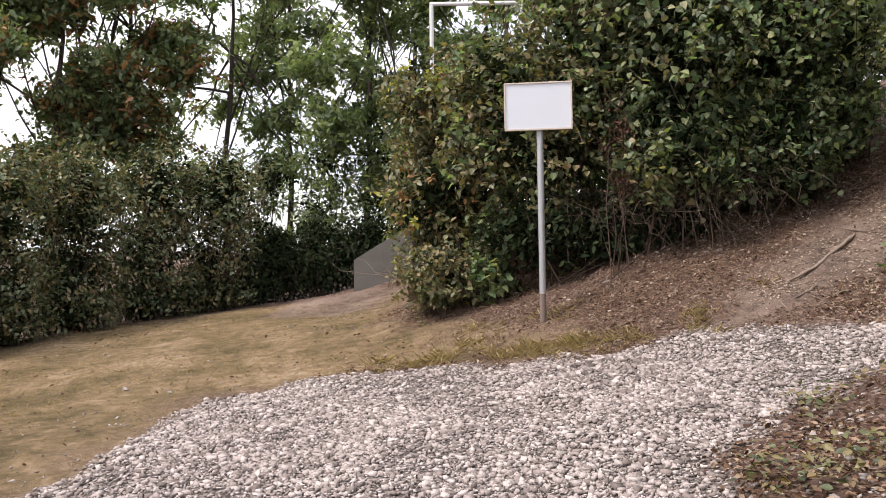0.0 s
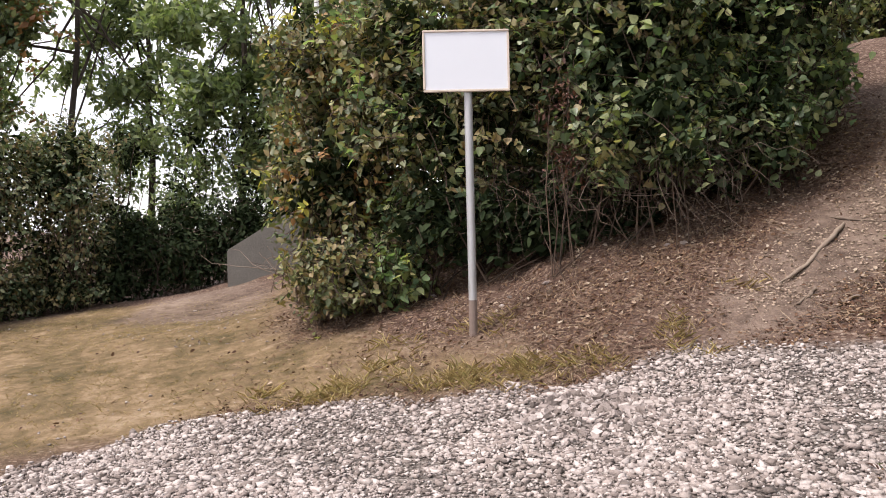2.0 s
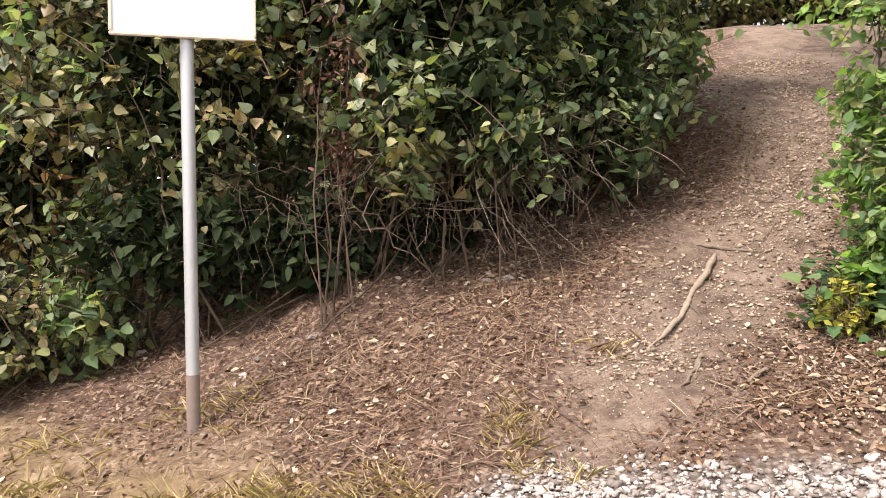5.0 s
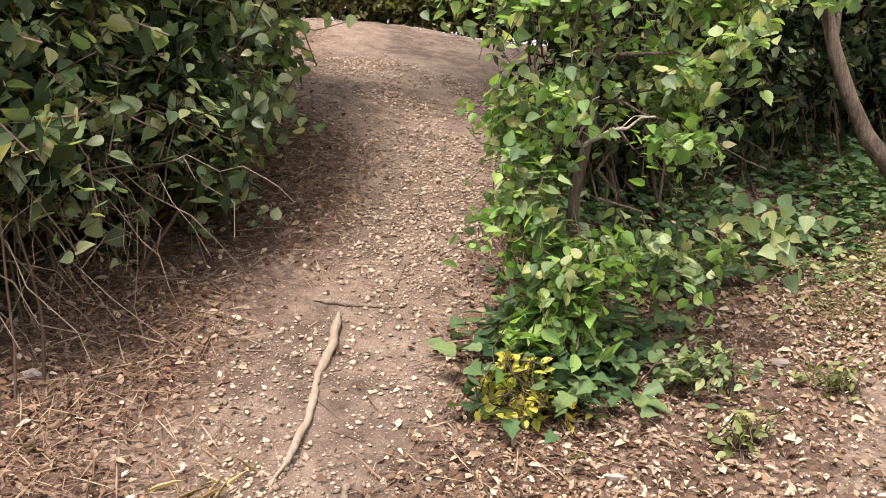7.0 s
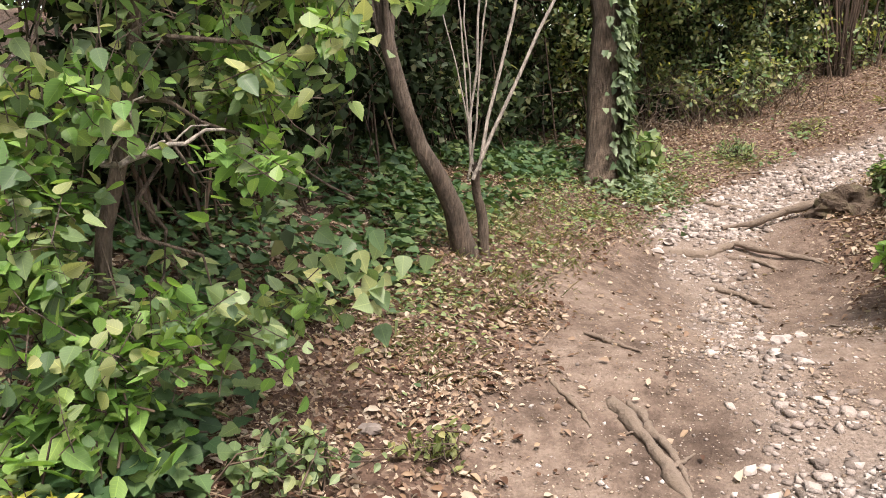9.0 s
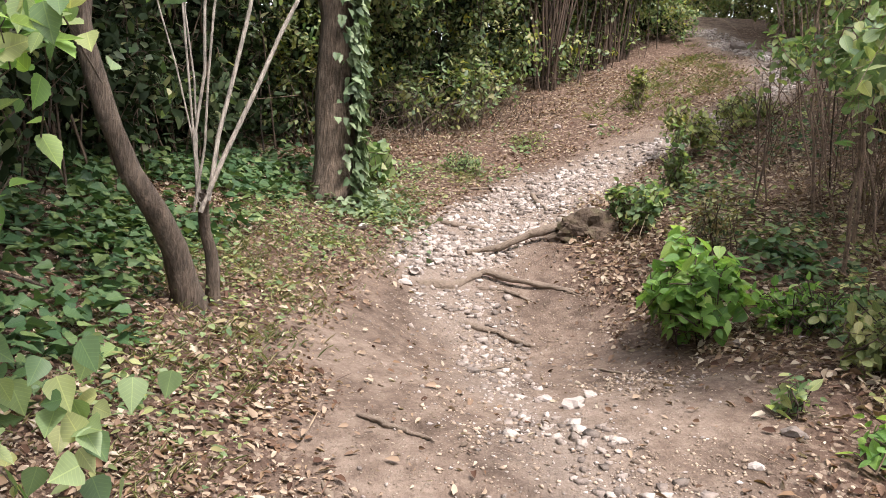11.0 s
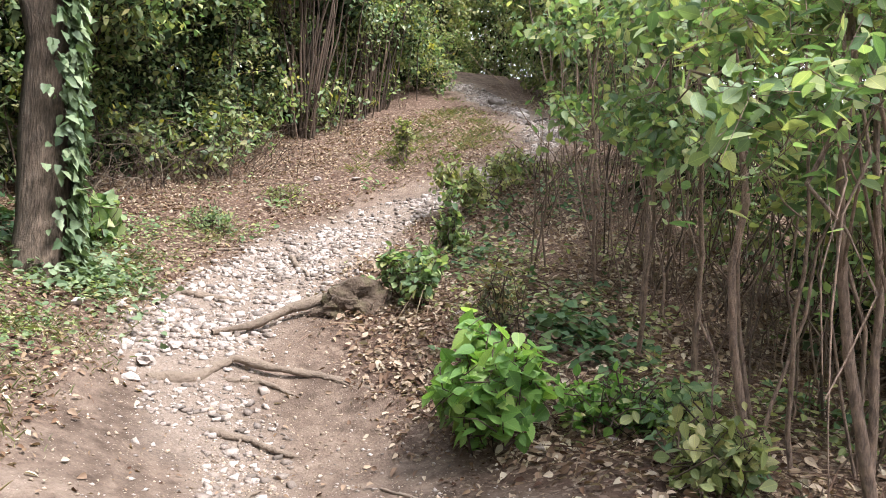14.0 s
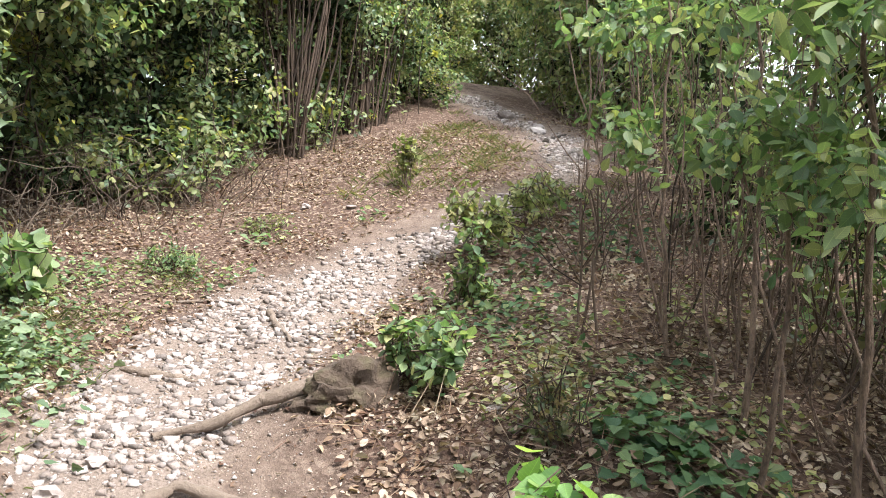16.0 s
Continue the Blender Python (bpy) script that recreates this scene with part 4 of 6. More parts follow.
for end, rad in (((4.11, 6.61, 2.73), 0.009), ((4.22, 6.7, 2.75), 0.005), ((3.98, 6.76, 2.8), 0.005)):
    tubes("dead_limb", [(bent(np.array((4.03, 6.9, 2.64)) - trunk_foot, np.array(end) - trunk_foot, 9, 0.01, np.random.default_rng(66)), np.linspace(rad, rad * 0.45, 9))], M_POLE, small_tree, 7, "bare pale broken limb")
r = np.random.default_rng(67)
spray_foot = np.array((4.62, 6.4, 2.36)) - trunk_foot
tubes("limb", [(bent(trunk_foot * 0 + np.array((0.1, -0.1, 1.1)), spray_foot + np.array((0, 0, 0.2)), 8, 0.02, r), np.linspace(0.007, 0.003, 8))], M_BARK, small_tree, 5)
spray_at = spray_foot + r.normal(size=(26, 3)) * np.array((0.075, 0.09, 0.1))
blades("crown", spray_at, r.normal(size=(26, 3)) * 0.5 + np.array((-0.1, -0.1, -0.9)), np.array((-0.8, -0.2, 0.5)) + 0.3 * r.normal(size=(26, 3)), 0.05 + 0.035 * r.random(26), HEART, L_MID, small_tree, "hanging spray of large pale leaves")
# mostly near-black leaves here, deep shade under the trees put into their colour
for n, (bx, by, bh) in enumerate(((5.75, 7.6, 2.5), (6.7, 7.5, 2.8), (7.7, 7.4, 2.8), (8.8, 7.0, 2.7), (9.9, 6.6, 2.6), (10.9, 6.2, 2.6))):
    shrub("shrub", 83 + n, (bx, by), [(0, 0, bh * 0.2, 0.75, 0.6, bh * 0.22), (0, 0.1, bh * 0.5, 0.8, 0.65, bh * 0.3), (0, 0.1, bh * 0.85, 0.95, 0.8, bh * 0.35)], "dark shaded shrub under the trees", "shrub", 850, L_DARK, 0.085, PLAIN, 0.4, 9, 50, 0.5, 0.009, None, "shaded shrubs", core=0.5, accents=((L_SHADE, 0.75, "leaves coloured near-black for deep shade"), (L_MID, 0.05, "fresh green leaves"),))
# large near-black leaf share paints the wood's dark depth
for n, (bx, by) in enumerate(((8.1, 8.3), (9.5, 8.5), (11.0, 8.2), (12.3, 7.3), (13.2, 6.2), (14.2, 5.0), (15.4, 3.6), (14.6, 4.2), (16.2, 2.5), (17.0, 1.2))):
    shrub("shrub", 91 + n, (bx, by), [(0, 0, 0.9, 1.1, 0.8, 1.0), (0, 0, 2.2, 1.2, 1.0, 1.0), (0.2, 0, 3.4, 1.2, 1.0, 0.9)], "dark shrub deep in the wood", "shrub", 760, L_DARK, 0.12, RHOMB, 0.45, 9, 20, 0.5, 0.012, None, "deep wood", core=0.5, accents=((L_SHADE, 0.7, "leaves coloured near-black for deep shade"),))
# crown lobes are out of view, added to block sun and sky over the shrubs
tree(86, (6.7, 6.2), 4.4, 0.062, (-1.1, 0.75), [(-1.6, 0.4, 3.5, 1.2, 0.7, 0.5), (-0.4, 0.3, 3.6, 1.3, 0.7, 0.5), (0.9, 0.2, 3.7, 1.2, 0.7, 0.5), (-0.9, 1.0, 3.6, 1.5, 1.0, 0.5), (0.3, 1.2, 3.7, 1.4, 1.0, 0.5), (-1.4, 2.0, 3.8, 1.4, 1.0, 0.5), (0.8, 2.2, 4.0, 1.6, 1.1, 0.5), (-0.4, 3.0, 4.4, 1.6, 1.2, 0.5)], "leaning grey-barked tree at the trail's edge", 1700, L_DARK, 0.09, M_BARK, 7, "", PLAIN, 0.45, 9, spine=[(0, 0, -0.1), (-0.1, 0.05, 0.2), (-0.24, 0.15, 0.42), (-0.37, 0.24, 0.62), (-0.49, 0.36, 0.92), (-0.56, 0.43, 1.3), (-0.62, 0.48, 1.9), (-0.66, 0.5, 3.0), (-0.7, 0.55, 3.9)])


def pole_stems():
    """A clump of thin straight pale stems that rise from the leaning tree's foot."""
    ob = thing("sapling_clump", (6.78, 6.14, gz(6.78, 6.14) - 0.05), "clump of thin pale straight saplings beside the leaning tree", "sapling")
    r = np.random.default_rng(5)
    fork = np.array([-0.22, 0.05, 0.55])
    tubes("stem", [(bent((0, 0, 0), fork, 7, 0.012, r), np.linspace(0.034, 0.022, 7))], M_BARK, ob, 8)
    for dx, dy, rad in ((0.05, -0.34, 0.022), (0.0, -0.18, 0.021), (0.05, -0.02, 0.016), (-0.05, 0.1, 0.011), (0.1, 0.06, 0.01), (-0.1, -0.08, 0.012), (0.1, 0.16, 0.009)):
        line = bent(fork + np.array([0, 0.02 * r.normal(), -0.1 * r.random()]), fork + np.array([dx, dy, 0.77]) * 3.0, 10, 0.02, r)
        tubes("stem", [(line, 0.52 * np.linspace(rad, rad * 0.5, 10))], M_POLE, ob, 7)


pole_stems()
# high unseen crown lobes, spread wide to shade the wood behind the trunk
ivy_tree = tree(87, (9.48, 5.33), 5.5, 0.165, (-0.1, 0.1), [(0, 0.9, 4.2, 1.6, 1.1, 0.6), (-1.0, 1.6, 4.2, 1.4, 1.1, 0.6), (1.3, 1.2, 4.2, 1.5, 1.2, 0.6), (0.6, 2.4, 4.6, 1.8, 1.2, 0.6)], "rough-barked tree with ivy climbing its trunk", 1000, L_DARK, 0.09, M_BARK, 9, "", PLAIN, 0.5, 9)
r = np.random.default_rng(9)
n_iv = 2600
iv_h = 0.1 + 3.2 * r.random(n_iv)
iv_a = radians(-82) + 0.6 * r.normal(size=n_iv)
iv_out = np.stack([np.cos(iv_a), np.sin(iv_a), np.zeros(n_iv)], -1)
iv_root = iv_out * (0.17 + 0.07 * r.random(n_iv))[:, None] + np.stack([-0.02 * iv_h, 0.02 * iv_h, iv_h], -1)
blades("ivy", iv_root, iv_out * 0.5 + np.array([0, 0, -0.8]) + 0.4 * r.normal(size=(n_iv, 3)), iv_out + 0.35 * r.normal(size=(n_iv, 3)) + np.array([0, 0, 0.3]), 0.05 + 0.05 * r.random(n_iv), IVY, L_CLIMB, ivy_tree, "glossy grey-green climbing ivy")

# ---- up the trail, its far bend and its thicket ----
for n, (bx, by, bh) in enumerate(((11.6, 5.6, 2.4), (12.5, 4.9, 2.5), (13.0, 4.0, 2.6), (13.5, 3.1, 2.7), (14.4, 2.2, 3.1), (15.0, 1.4, 2.8), (15.7, 0.5, 3.2), (16.4, -0.35, 3.0), (17.2, -1.0, 3.2))):
    r = np.random.default_rng(700 + n)
    shrub("shrub", 100 + n, (bx, by), [(0.25 * r.normal(), 0.25 * r.normal(), bh * (0.1 + 0.14 * k), 0.6 + 0.35 * r.random(), 0.6 + 0.3 * r.random(), bh * 0.15) for k in range(3)] + [(0.4 * r.normal(), 0.4 * r.normal(), bh * (0.6 + 0.15 * k), 0.6 + 0.4 * r.random(), 0.6 + 0.3 * r.random(), bh * 0.2) for k in range(4)], "dense green shrub with brown stems beside the trail", "shrub", 1300, L_MID, 0.07, PLAIN, 0.4, 9, 14, 0.3, 0.008, None, "trail shrubs", accents=((L_DARK, 0.15, "dark green leaves"), (L_FAR, 0.32, "yellow-green leaves"), (L_YELLOW, 0.05, "yellow leaves")))
for n, (bx, by, bh) in enumerate(((18.8, -1.2, 3.8), (20.3, -3.2, 4.6), (20.3, -5.2, 4.8), (18.8, -6.6, 4.4), (17.3, -4.6, 3.4), (15.6, -3.4, 3.2), (14.2, -2.9, 3.0), (12.9, -2.4, 3.0), (22, -1, 4.5), (23, -5, 4.5))):
    shrub("shrub", 120 + n, (bx, by), [(0, 0, bh * 0.3, 1.1, 0.9, bh * 0.3), (0.1, 0.1, bh * 0.75, 1.3, 1.1, bh * 0.5)], "light yellow-green shrub at the trail's far bend", "shrub", 1500, L_FAR, 0.1, RHOMB, 0.45, 9, 40, 0.6, 0.009, M_PALETWIG, "far shrubs", accents=((L_MID, 0.4, "green leaves"),))
for n, (bx, by, bh) in enumerate(((5.2, 2.5, 2.4), (6.1, 2.1, 2.4), (7.1, 1.7, 2.5), (8.1, 1.2, 2.6), (9.1, 0.8, 2.6), (9.9, 0.1, 2.6), (10.7, -0.9, 2.7), (11.6, -1.8, 2.8))):
    shrub("shrub", 140 + n, (bx, by), [(0, 0.1, bh * 0.85, 0.9, 0.85, bh * 0.3), (0.1, -0.2, bh * 0.5, 0.8, 0.55, bh * 0.35), (0, -0.4, bh * 0.2, 0.8, 0.4, bh * 0.2)], "thin-stemmed leafy thicket beside the trail", "shrub", 420, L_MID, 0.066, PLAIN, 0.38, 8, 30, 0.65, 0.006, None, "trailside thicket", shell=0.4, core=0.2, accents=((L_DARK, 0.15, "dark green leaves"), (L_FAR, 0.3, "yellow-green leaves")))
# part of the leaves near-black, as painted shade behind the saplings
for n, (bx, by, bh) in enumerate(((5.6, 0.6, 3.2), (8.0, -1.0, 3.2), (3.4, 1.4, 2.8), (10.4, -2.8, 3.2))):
    shrub("shrub", 150 + n, (bx, by), [(0, 0, bh * 0.35, 1.5, 1.0, bh * 0.4), (0.1, 0, bh * 0.8, 1.6, 1.1, bh * 0.35)], "shaded thicket deeper in the wood", "shrub", 420, L_MID, 0.11, RHOMB, 0.5, 8, 40, 0.7, 0.012, None, "deep wood", core=0.35, accents=((L_SHADE, 0.3, "leaves coloured near-black for deep shade"),))

SAPLING = "thin brown sapling beside the trail"
for n, (sx, sy, sh, rad, lx, ly) in enumerate(((5.67, 3.43, 2.6, 0.024, 0.1, 0.0), (5.35, 3.28, 2.6, 0.03, -0.05, 0.3), (5.5, 3.0, 2.4, 0.026, -0.05, 0.1), (6.92, 2.8, 2.4, 0.018, -0.3, 0.1), (6.6, 2.72, 2.5, 0.022, -0.1, 0.2), (7.3, 2.45, 2.4, 0.02, -0.1, 0.0), (6.0, 2.95, 2.3, 0.016, 0.2, 0.15), (4.7, 3.2, 2.4, 0.028, 0.1, 0.1), (7.9, 2.2, 2.3, 0.016, 0.1, 0.1))):
    crown = [(lx, ly, sh * 0.8, 0.45, 0.4, 0.35), (lx + 0.15, ly, sh * 0.55, 0.3, 0.25, 0.25)]
    if n == 0:
        crown = [(-0.06, 0.47, 1.34, 0.26, 0.12, 0.05), (-0.5, 0.58, 1.28, 0.28, 0.18, 0.1), (-0.2, 0.3, 1.65, 0.4, 0.3, 0.2)]
    if n == 1:
        crown = [(-0.25, 0.55, 0.62, 0.09, 0.09, 0.12), (-0.3, 0.45, 1.4, 0.26, 0.2, 0.14), (-0.25, 0.5, 0.2, 0.07, 0.07, 0.06), (-0.1, 0.2, 1.75, 0.4, 0.3, 0.2)]
    tree(180 + n, (sx, sy), sh, rad * 0.75, (lx, ly), crown, SAPLING, 75 if n < 2 else 90, L_MID, 0.062, M_SAPLING, 6, "trailside saplings", OVATE, 0.3, 7, (), "sapling")
for n, (sx, sy) in enumerate(((8.43, 2.36), (8.36, 2.3), (8.5, 2.32))):
    ob = thing("dead_sapling", (sx, sy, gz(sx, sy) - 0.05), "dark dead sapling with bare twigs beside the trail", "sapling", "dead saplings")
    r = np.random.default_rng(520 + n)
    tubes("stem", [(bent((0, 0, 0), (0.1 * r.normal(), 0.1 * r.normal(), 0.9), 7, 0.02, r), np.linspace(0.009, 0.004, 7))], M_TWIG, ob, 6)
    for k in range(5):
        tubes("twig", [(bent((0, 0, 0.3 + 0.1 * k), (0.25 * r.normal(), 0.25 * r.normal(), 0.7 + 0.1 * k), 5, 0.02, r), np.linspace(0.004, 0.0015, 5))], M_TWIG, ob, 4)

for n, (bx, by) in enumerate(((13.85, 2.1), (14.15, 1.75), (14.95, 0.85), (15.25, 0.45))):
    ob = thing("stem_clump", (bx, by, gz(bx, by) - 0.05), "dense clump of straight brown stems under a shrub", "shrub", "stem clumps")
    r = np.random.default_rng(720 + n)
    for k in range(26):
        foot = np.array([0.11 * r.normal(), 0.11 * r.normal(), 0.0])
        tip = foot * 3.0 + np.array([0.16 * r.normal(), 0.16 * r.normal(), 1.7 + 0.9 * r.random()])
        tubes("stem", [(bent(foot, tip, 6, 0.035, r), np.linspace(0.021, 0.009, 6) * (0.5 + 0.6 * r.random()))], M_TWIG, ob, 5)
for n, (bx, by) in enumerate(((12.35, 4.35), (12.35, 3.75), (12.55, 3.15), (11.9, 4.9), (5.9, 2.35), (6.6, 2.2), (7.3, 1.95), (8.0, 1.7), (8.8, 1.4), (9.5, 0.9), (6.3, 1.6))):
    ob = thing("twig_tangle", (bx, by, gz(bx, by) - 0.05), "tangle of bare grey-brown twigs at the thicket's foot", "shrub", "twig tangles")
    r = np.random.default_rng(740 + n)
    tangle = []
    for k in range(20 if n > 3 else 50):
        foot = np.array([0.25 * r.normal(), 0.3 * r.normal(), 0.0])
        foot[2] = gz(bx + foot[0], by + foot[1]) - gz(bx, by)
        tip = foot + np.array([-0.15 + 0.4 * r.normal(), 0.5 * r.normal(), (0.1 + 0.6 * r.random()) * (2.0 if n > 3 else 1.0)])
        line = bent(foot, tip, 8, 0.04, r)
        line[:, 2] += 0.12 * np.sin(np.linspace(0, np.pi, 8))
        tangle.append((line, np.linspace(0.005, 0.0016, 8) * (0.5 + 0.8 * r.random())))
    tubes("branchwork", tangle, (M_SAPLING if n > 3 else M_PALETWIG if n % 2 else M_TWIG), ob, 4, kind="stuff")
for n, (tx, ty, th) in enumerate(((22.0, -3.6, 6.0), (23.0, -6.2, 6.0), (21.0, -1.0, 5.5), (20.0, 1.2, 5.5), (18.0, 3.0, 5.0))):
    r = np.random.default_rng(640 + n)
    crown = [(0.9 * r.normal(), 0.9 * r.normal(), th * (0.2 + 0.08 * k), 0.9, 0.9, 0.5) for k in range(10)]
    tree(210 + n, (tx, ty), th, 0.07, (0.2, 0.1), crown, "light green young tree beyond the trail's bend", 1000, L_FAR, 0.12, M_BARK, 8, "far trees", RHOMB, 0.5, 9)

r = np.random.default_rng(77)
for n in range(46):
    k = r.random()
    sx, sy = 5.0 + 5.6 * k + 0.35 * r.normal(), 3.05 - 2.6 * k + 0.3 * r.normal()
    if along(np.array([sx]), np.array([sy]), TRAIL)[0] < 0.75:
        continue
    ob = thing("thin_stem", (sx, sy, gz(sx, sy) - 0.04), "thin bare brown stem standing in the thicket", "sapling", "thin stems")
    line = bent((0, 0, 0), (0.25 * r.normal(), 0.2 * r.normal(), 1.3 + 0.9 * r.random()), 8, 0.03, r)
    tubes("stem", [(line, np.linspace(0.009, 0.004, 8) * (0.6 + 0.7 * r.random()))], M_SAPLING, ob, 5)
    tubes("twig", [(bent(line[5], line[5] + np.array([0.25 * r.normal(), 0.25 * r.normal(), 0.35]), 5, 0.02, r), np.linspace(0.004, 0.0015, 5))], M_SAPLING, ob, 4)

# small plants along the trails
PLANTS = (
    ("bush", 160, (6.66, 3.86), [(0, 0, 0.28, 0.28, 0.25, 0.24)], "small bright green bush with broad leaves beside the trail", 110, L_BRIGHT, 0.085, TOOTH),
    ("bush", 161, (8.22, 3.38), [(0, 0, 0.22, 0.2, 0.18, 0.18), (0.15, 0.1, 0.2, 0.15, 0.15, 0.15)], "low green and yellow bush behind the stump", 90, L_MID, 0.06, OVATE),
    ("bush", 162, (9.25, 2.6), [(0, 0, 0.28, 0.14, 0.14, 0.28), (0.1, -0.15, 0.15, 0.22, 0.2, 0.12)], "upright dark green plant at the trail's edge", 80, L_MID, 0.06, OVATE),
    ("bush", 163, (7.52, 3.24), [(0, 0, 0.24, 0.24, 0.22, 0.2)], "sparse brownish-green plant beside the trail", 80, L_MIX, 0.04, LANCE),
    ("bush", 164, (9.9, 2.1), [(0, 0, 0.25, 0.3, 0.25, 0.22), (0.3, -0.5, 0.25, 0.3, 0.3, 0.2)], "low yellow-green bush at the trail's edge", 140, L_FAR, 0.06, OVATE),
    ("bush", 165, (3.72, 6.93), [(0, 0, 0.12, 0.12, 0.12, 0.12)], "small yellowing plant beside the side trail", 75, L_YELLOW, 0.045, OVATE),
    ("bush", 166, (3.82, 6.82), [(0, 0, 0.06, 0.09, 0.08, 0.06)], "small yellowing plant beside the side trail", 22, L_YELLOW, 0.04, OVATE),
    ("bush", 167, (4.12, 6.26), [(0, 0, 0.05, 0.2, 0.12, 0.06)], "low yellow-green weeds in the leaf litter", 45, L_FAR, 0.04, OVATE),
    ("bush", 168, (4.31, 6.59), [(0, 0, 0.1, 0.08, 0.08, 0.1)], "low green weeds in the leaf litter", 24, L_MID, 0.045, OVATE),
    ("bush", 169, (4.37, 6.47), [(0, 0, 0.1, 0.07, 0.07, 0.12)], "low green weeds in the leaf litter", 24, L_MID, 0.045, OVATE),
    ("bush", 171, (3.97, 6.93), [(0, 0, 0.24, 0.22, 0.2, 0.17)], "bright green leafy shoots over the ivy", 95, L_BRIGHT, 0.075, OVATE),
    ("bush", 172, (4.66, 6.12), [(0, 0, 0.05, 0.16, 0.12, 0.06)], "low yellow-green weeds in the leaf litter", 40, L_FAR, 0.04, OVATE),
    ("bush", 173, (5.0, 3.95), [(0, 0, 0.12, 0.25, 0.2, 0.12)], "bright yellow-green seedlings under the saplings", 90, L_BRIGHT, 0.06, OVATE),
    ("bush", 174, (5.75, 3.55), [(0, 0, 0.14, 0.28, 0.22, 0.12)], "low yellow-green seedlings under the saplings", 110, L_FAR, 0.055, OVATE),
    ("bush", 175, (6.3, 3.25), [(0, 0, 0.1, 0.3, 0.25, 0.12)], "low green seedlings under the saplings", 90, L_MID, 0.055, OVATE),
    ("bush", 176, (5.5, 4.1), [(0, 0, 0.07, 0.1, 0.1, 0.07)], "low green weeds beside the trail", 22, L_MID, 0.05, OVATE),
    ("bush", 177, (11.88, 1.62), [(0, 0, 0.28, 0.12, 0.1, 0.28)], "small green plant on the far bank of the trail", 50, L_FAR, 0.06, OVATE),
    ("bush", 179, (10.35, 1.3), [(0, 0, 0.2, 0.3, 0.25, 0.18), (-0.3, 0.3, 0.15, 0.25, 0.2, 0.14), (0.2, -0.5, 0.2, 0.25, 0.25, 0.16)], "low yellow-green bush at the trail's edge", 150, L_FAR, 0.055, OVATE),
    ("bush", 180, (6.35, 3.42), [(0, 0, 0.14, 0.24, 0.2, 0.13)], "yellow-green seedlings under the saplings", 75, L_BRIGHT, 0.055, OVATE),
    ("bush", 181, (10.9, 3.95), [(0, 0, 0.07, 0.35, 0.25, 0.08)], "patch of green grass and weeds on the verge", 120, L_MID, 0.04, LANCE),
    ("bush", 182, (11.5, 3.1), [(0, 0, 0.07, 0.3, 0.22, 0.08)], "patch of green grass and weeds on the verge", 80, L_FAR, 0.04, LANCE),
    ("bush", 178, (10.2, 4.95), [(0, 0, 0.25, 0.3, 0.25, 0.2)], "dark green broad-leaved weed beside the ivy tree", 60, L_MID, 0.1, HEART),
)
for name, seed, place, blobs, label, count, mat, size, outline in PLANTS:
    shrub(name, seed, place, blobs, label, "plant", count, mat, size, outline, 0.16, 6, 8, 0.06, 0.005, None, "", 0.25, 0.35, core=0)
for n, (bx, by) in enumerate(((9.9, 12.0), (8.7, 12.9), (7.8, 13.4), (9.5, 12.9), (8.3, 14.0), (10.8, 11.4), (7.0, 14.2), (11.5, 13.5), (9.0, 15.0))):
    shrub("shrub", 190 + n, (bx, by), [(0, 0, 0.6, 1.1, 0.9, 0.6), (0, 0.4, 1.5, 1.1, 0.9, 0.8)], "yellow-green shrub on the crest", "shrub", 700, L_FAR, 0.085, PLAIN, 0.35, 8, 14, 0.4, 0.01, None, "crest shrubs", accents=((L_MIX, 0.4, "browning leaves"),))


# ---- roots, sticks, the stump and rocks on the ground ----
def on_ground(points, lift):
    return np.array([(px, py, gz(px, py) + lift + (extra[0] if extra else 0)) for px, py, *extra in points])


def smooth_line(pts, steps):
    pts = np.asarray(pts, float)
    t = np.linspace(0, len(pts) - 1, steps)
    k = np.arange(len(pts))
    return np.stack([np.interp(t, k, pts[:, c]) for c in range(3)], -1)


def stick(name, points, thick, material, label, category, seed, lift=None, group=""):
    """A crooked stick or root that follows the ground, knotty along its length."""
    r = np.random.default_rng(seed)
    steps = 34
    line = smooth_line(on_ground(points, 0), steps)
    wave = np.stack([np.convolve(r.normal(0, 1, steps + 6), np.ones(7) / 7, "valid") for _ in range(2)])
    line[:, :2] += (wave * thick * 1.1).T
    line[:, 2] += (thick * 0.5 if name == "stick" else -thick * 0.15) if lift is None else lift
    knots = 1 + 0.3 * np.convolve(r.normal(0, 1, steps + 2), np.ones(3) / 3, "valid")
    taper = np.linspace(1, 0.4, steps) * np.minimum(1, np.linspace(0.3, 6, steps)) * np.minimum(1, np.linspace(6, 0.3, steps))
    ob = thing(name, tuple(line[0]), label, category, group)
    tubes("wood", [(line - line[0], thick * taper * knots)], material, ob, 9)
    for k in range(3 if name == "root" else 1):
        start = line[int(steps * (0.3 + 0.5 * r.random()))] - line[0]
        end = start + np.array([*(r.normal(0, 3.2 * thick, 2)), -0.3 * thick])
        end[2] = gz(end[0] + line[0][0], end[1] + line[0][1]) - line[0][2]
        tubes("side_shoot", [(bent(start, end, 7, 0.15 * thick, r), thick * np.linspace(0.32, 0.1, 7))], material, ob, 6)
    return ob


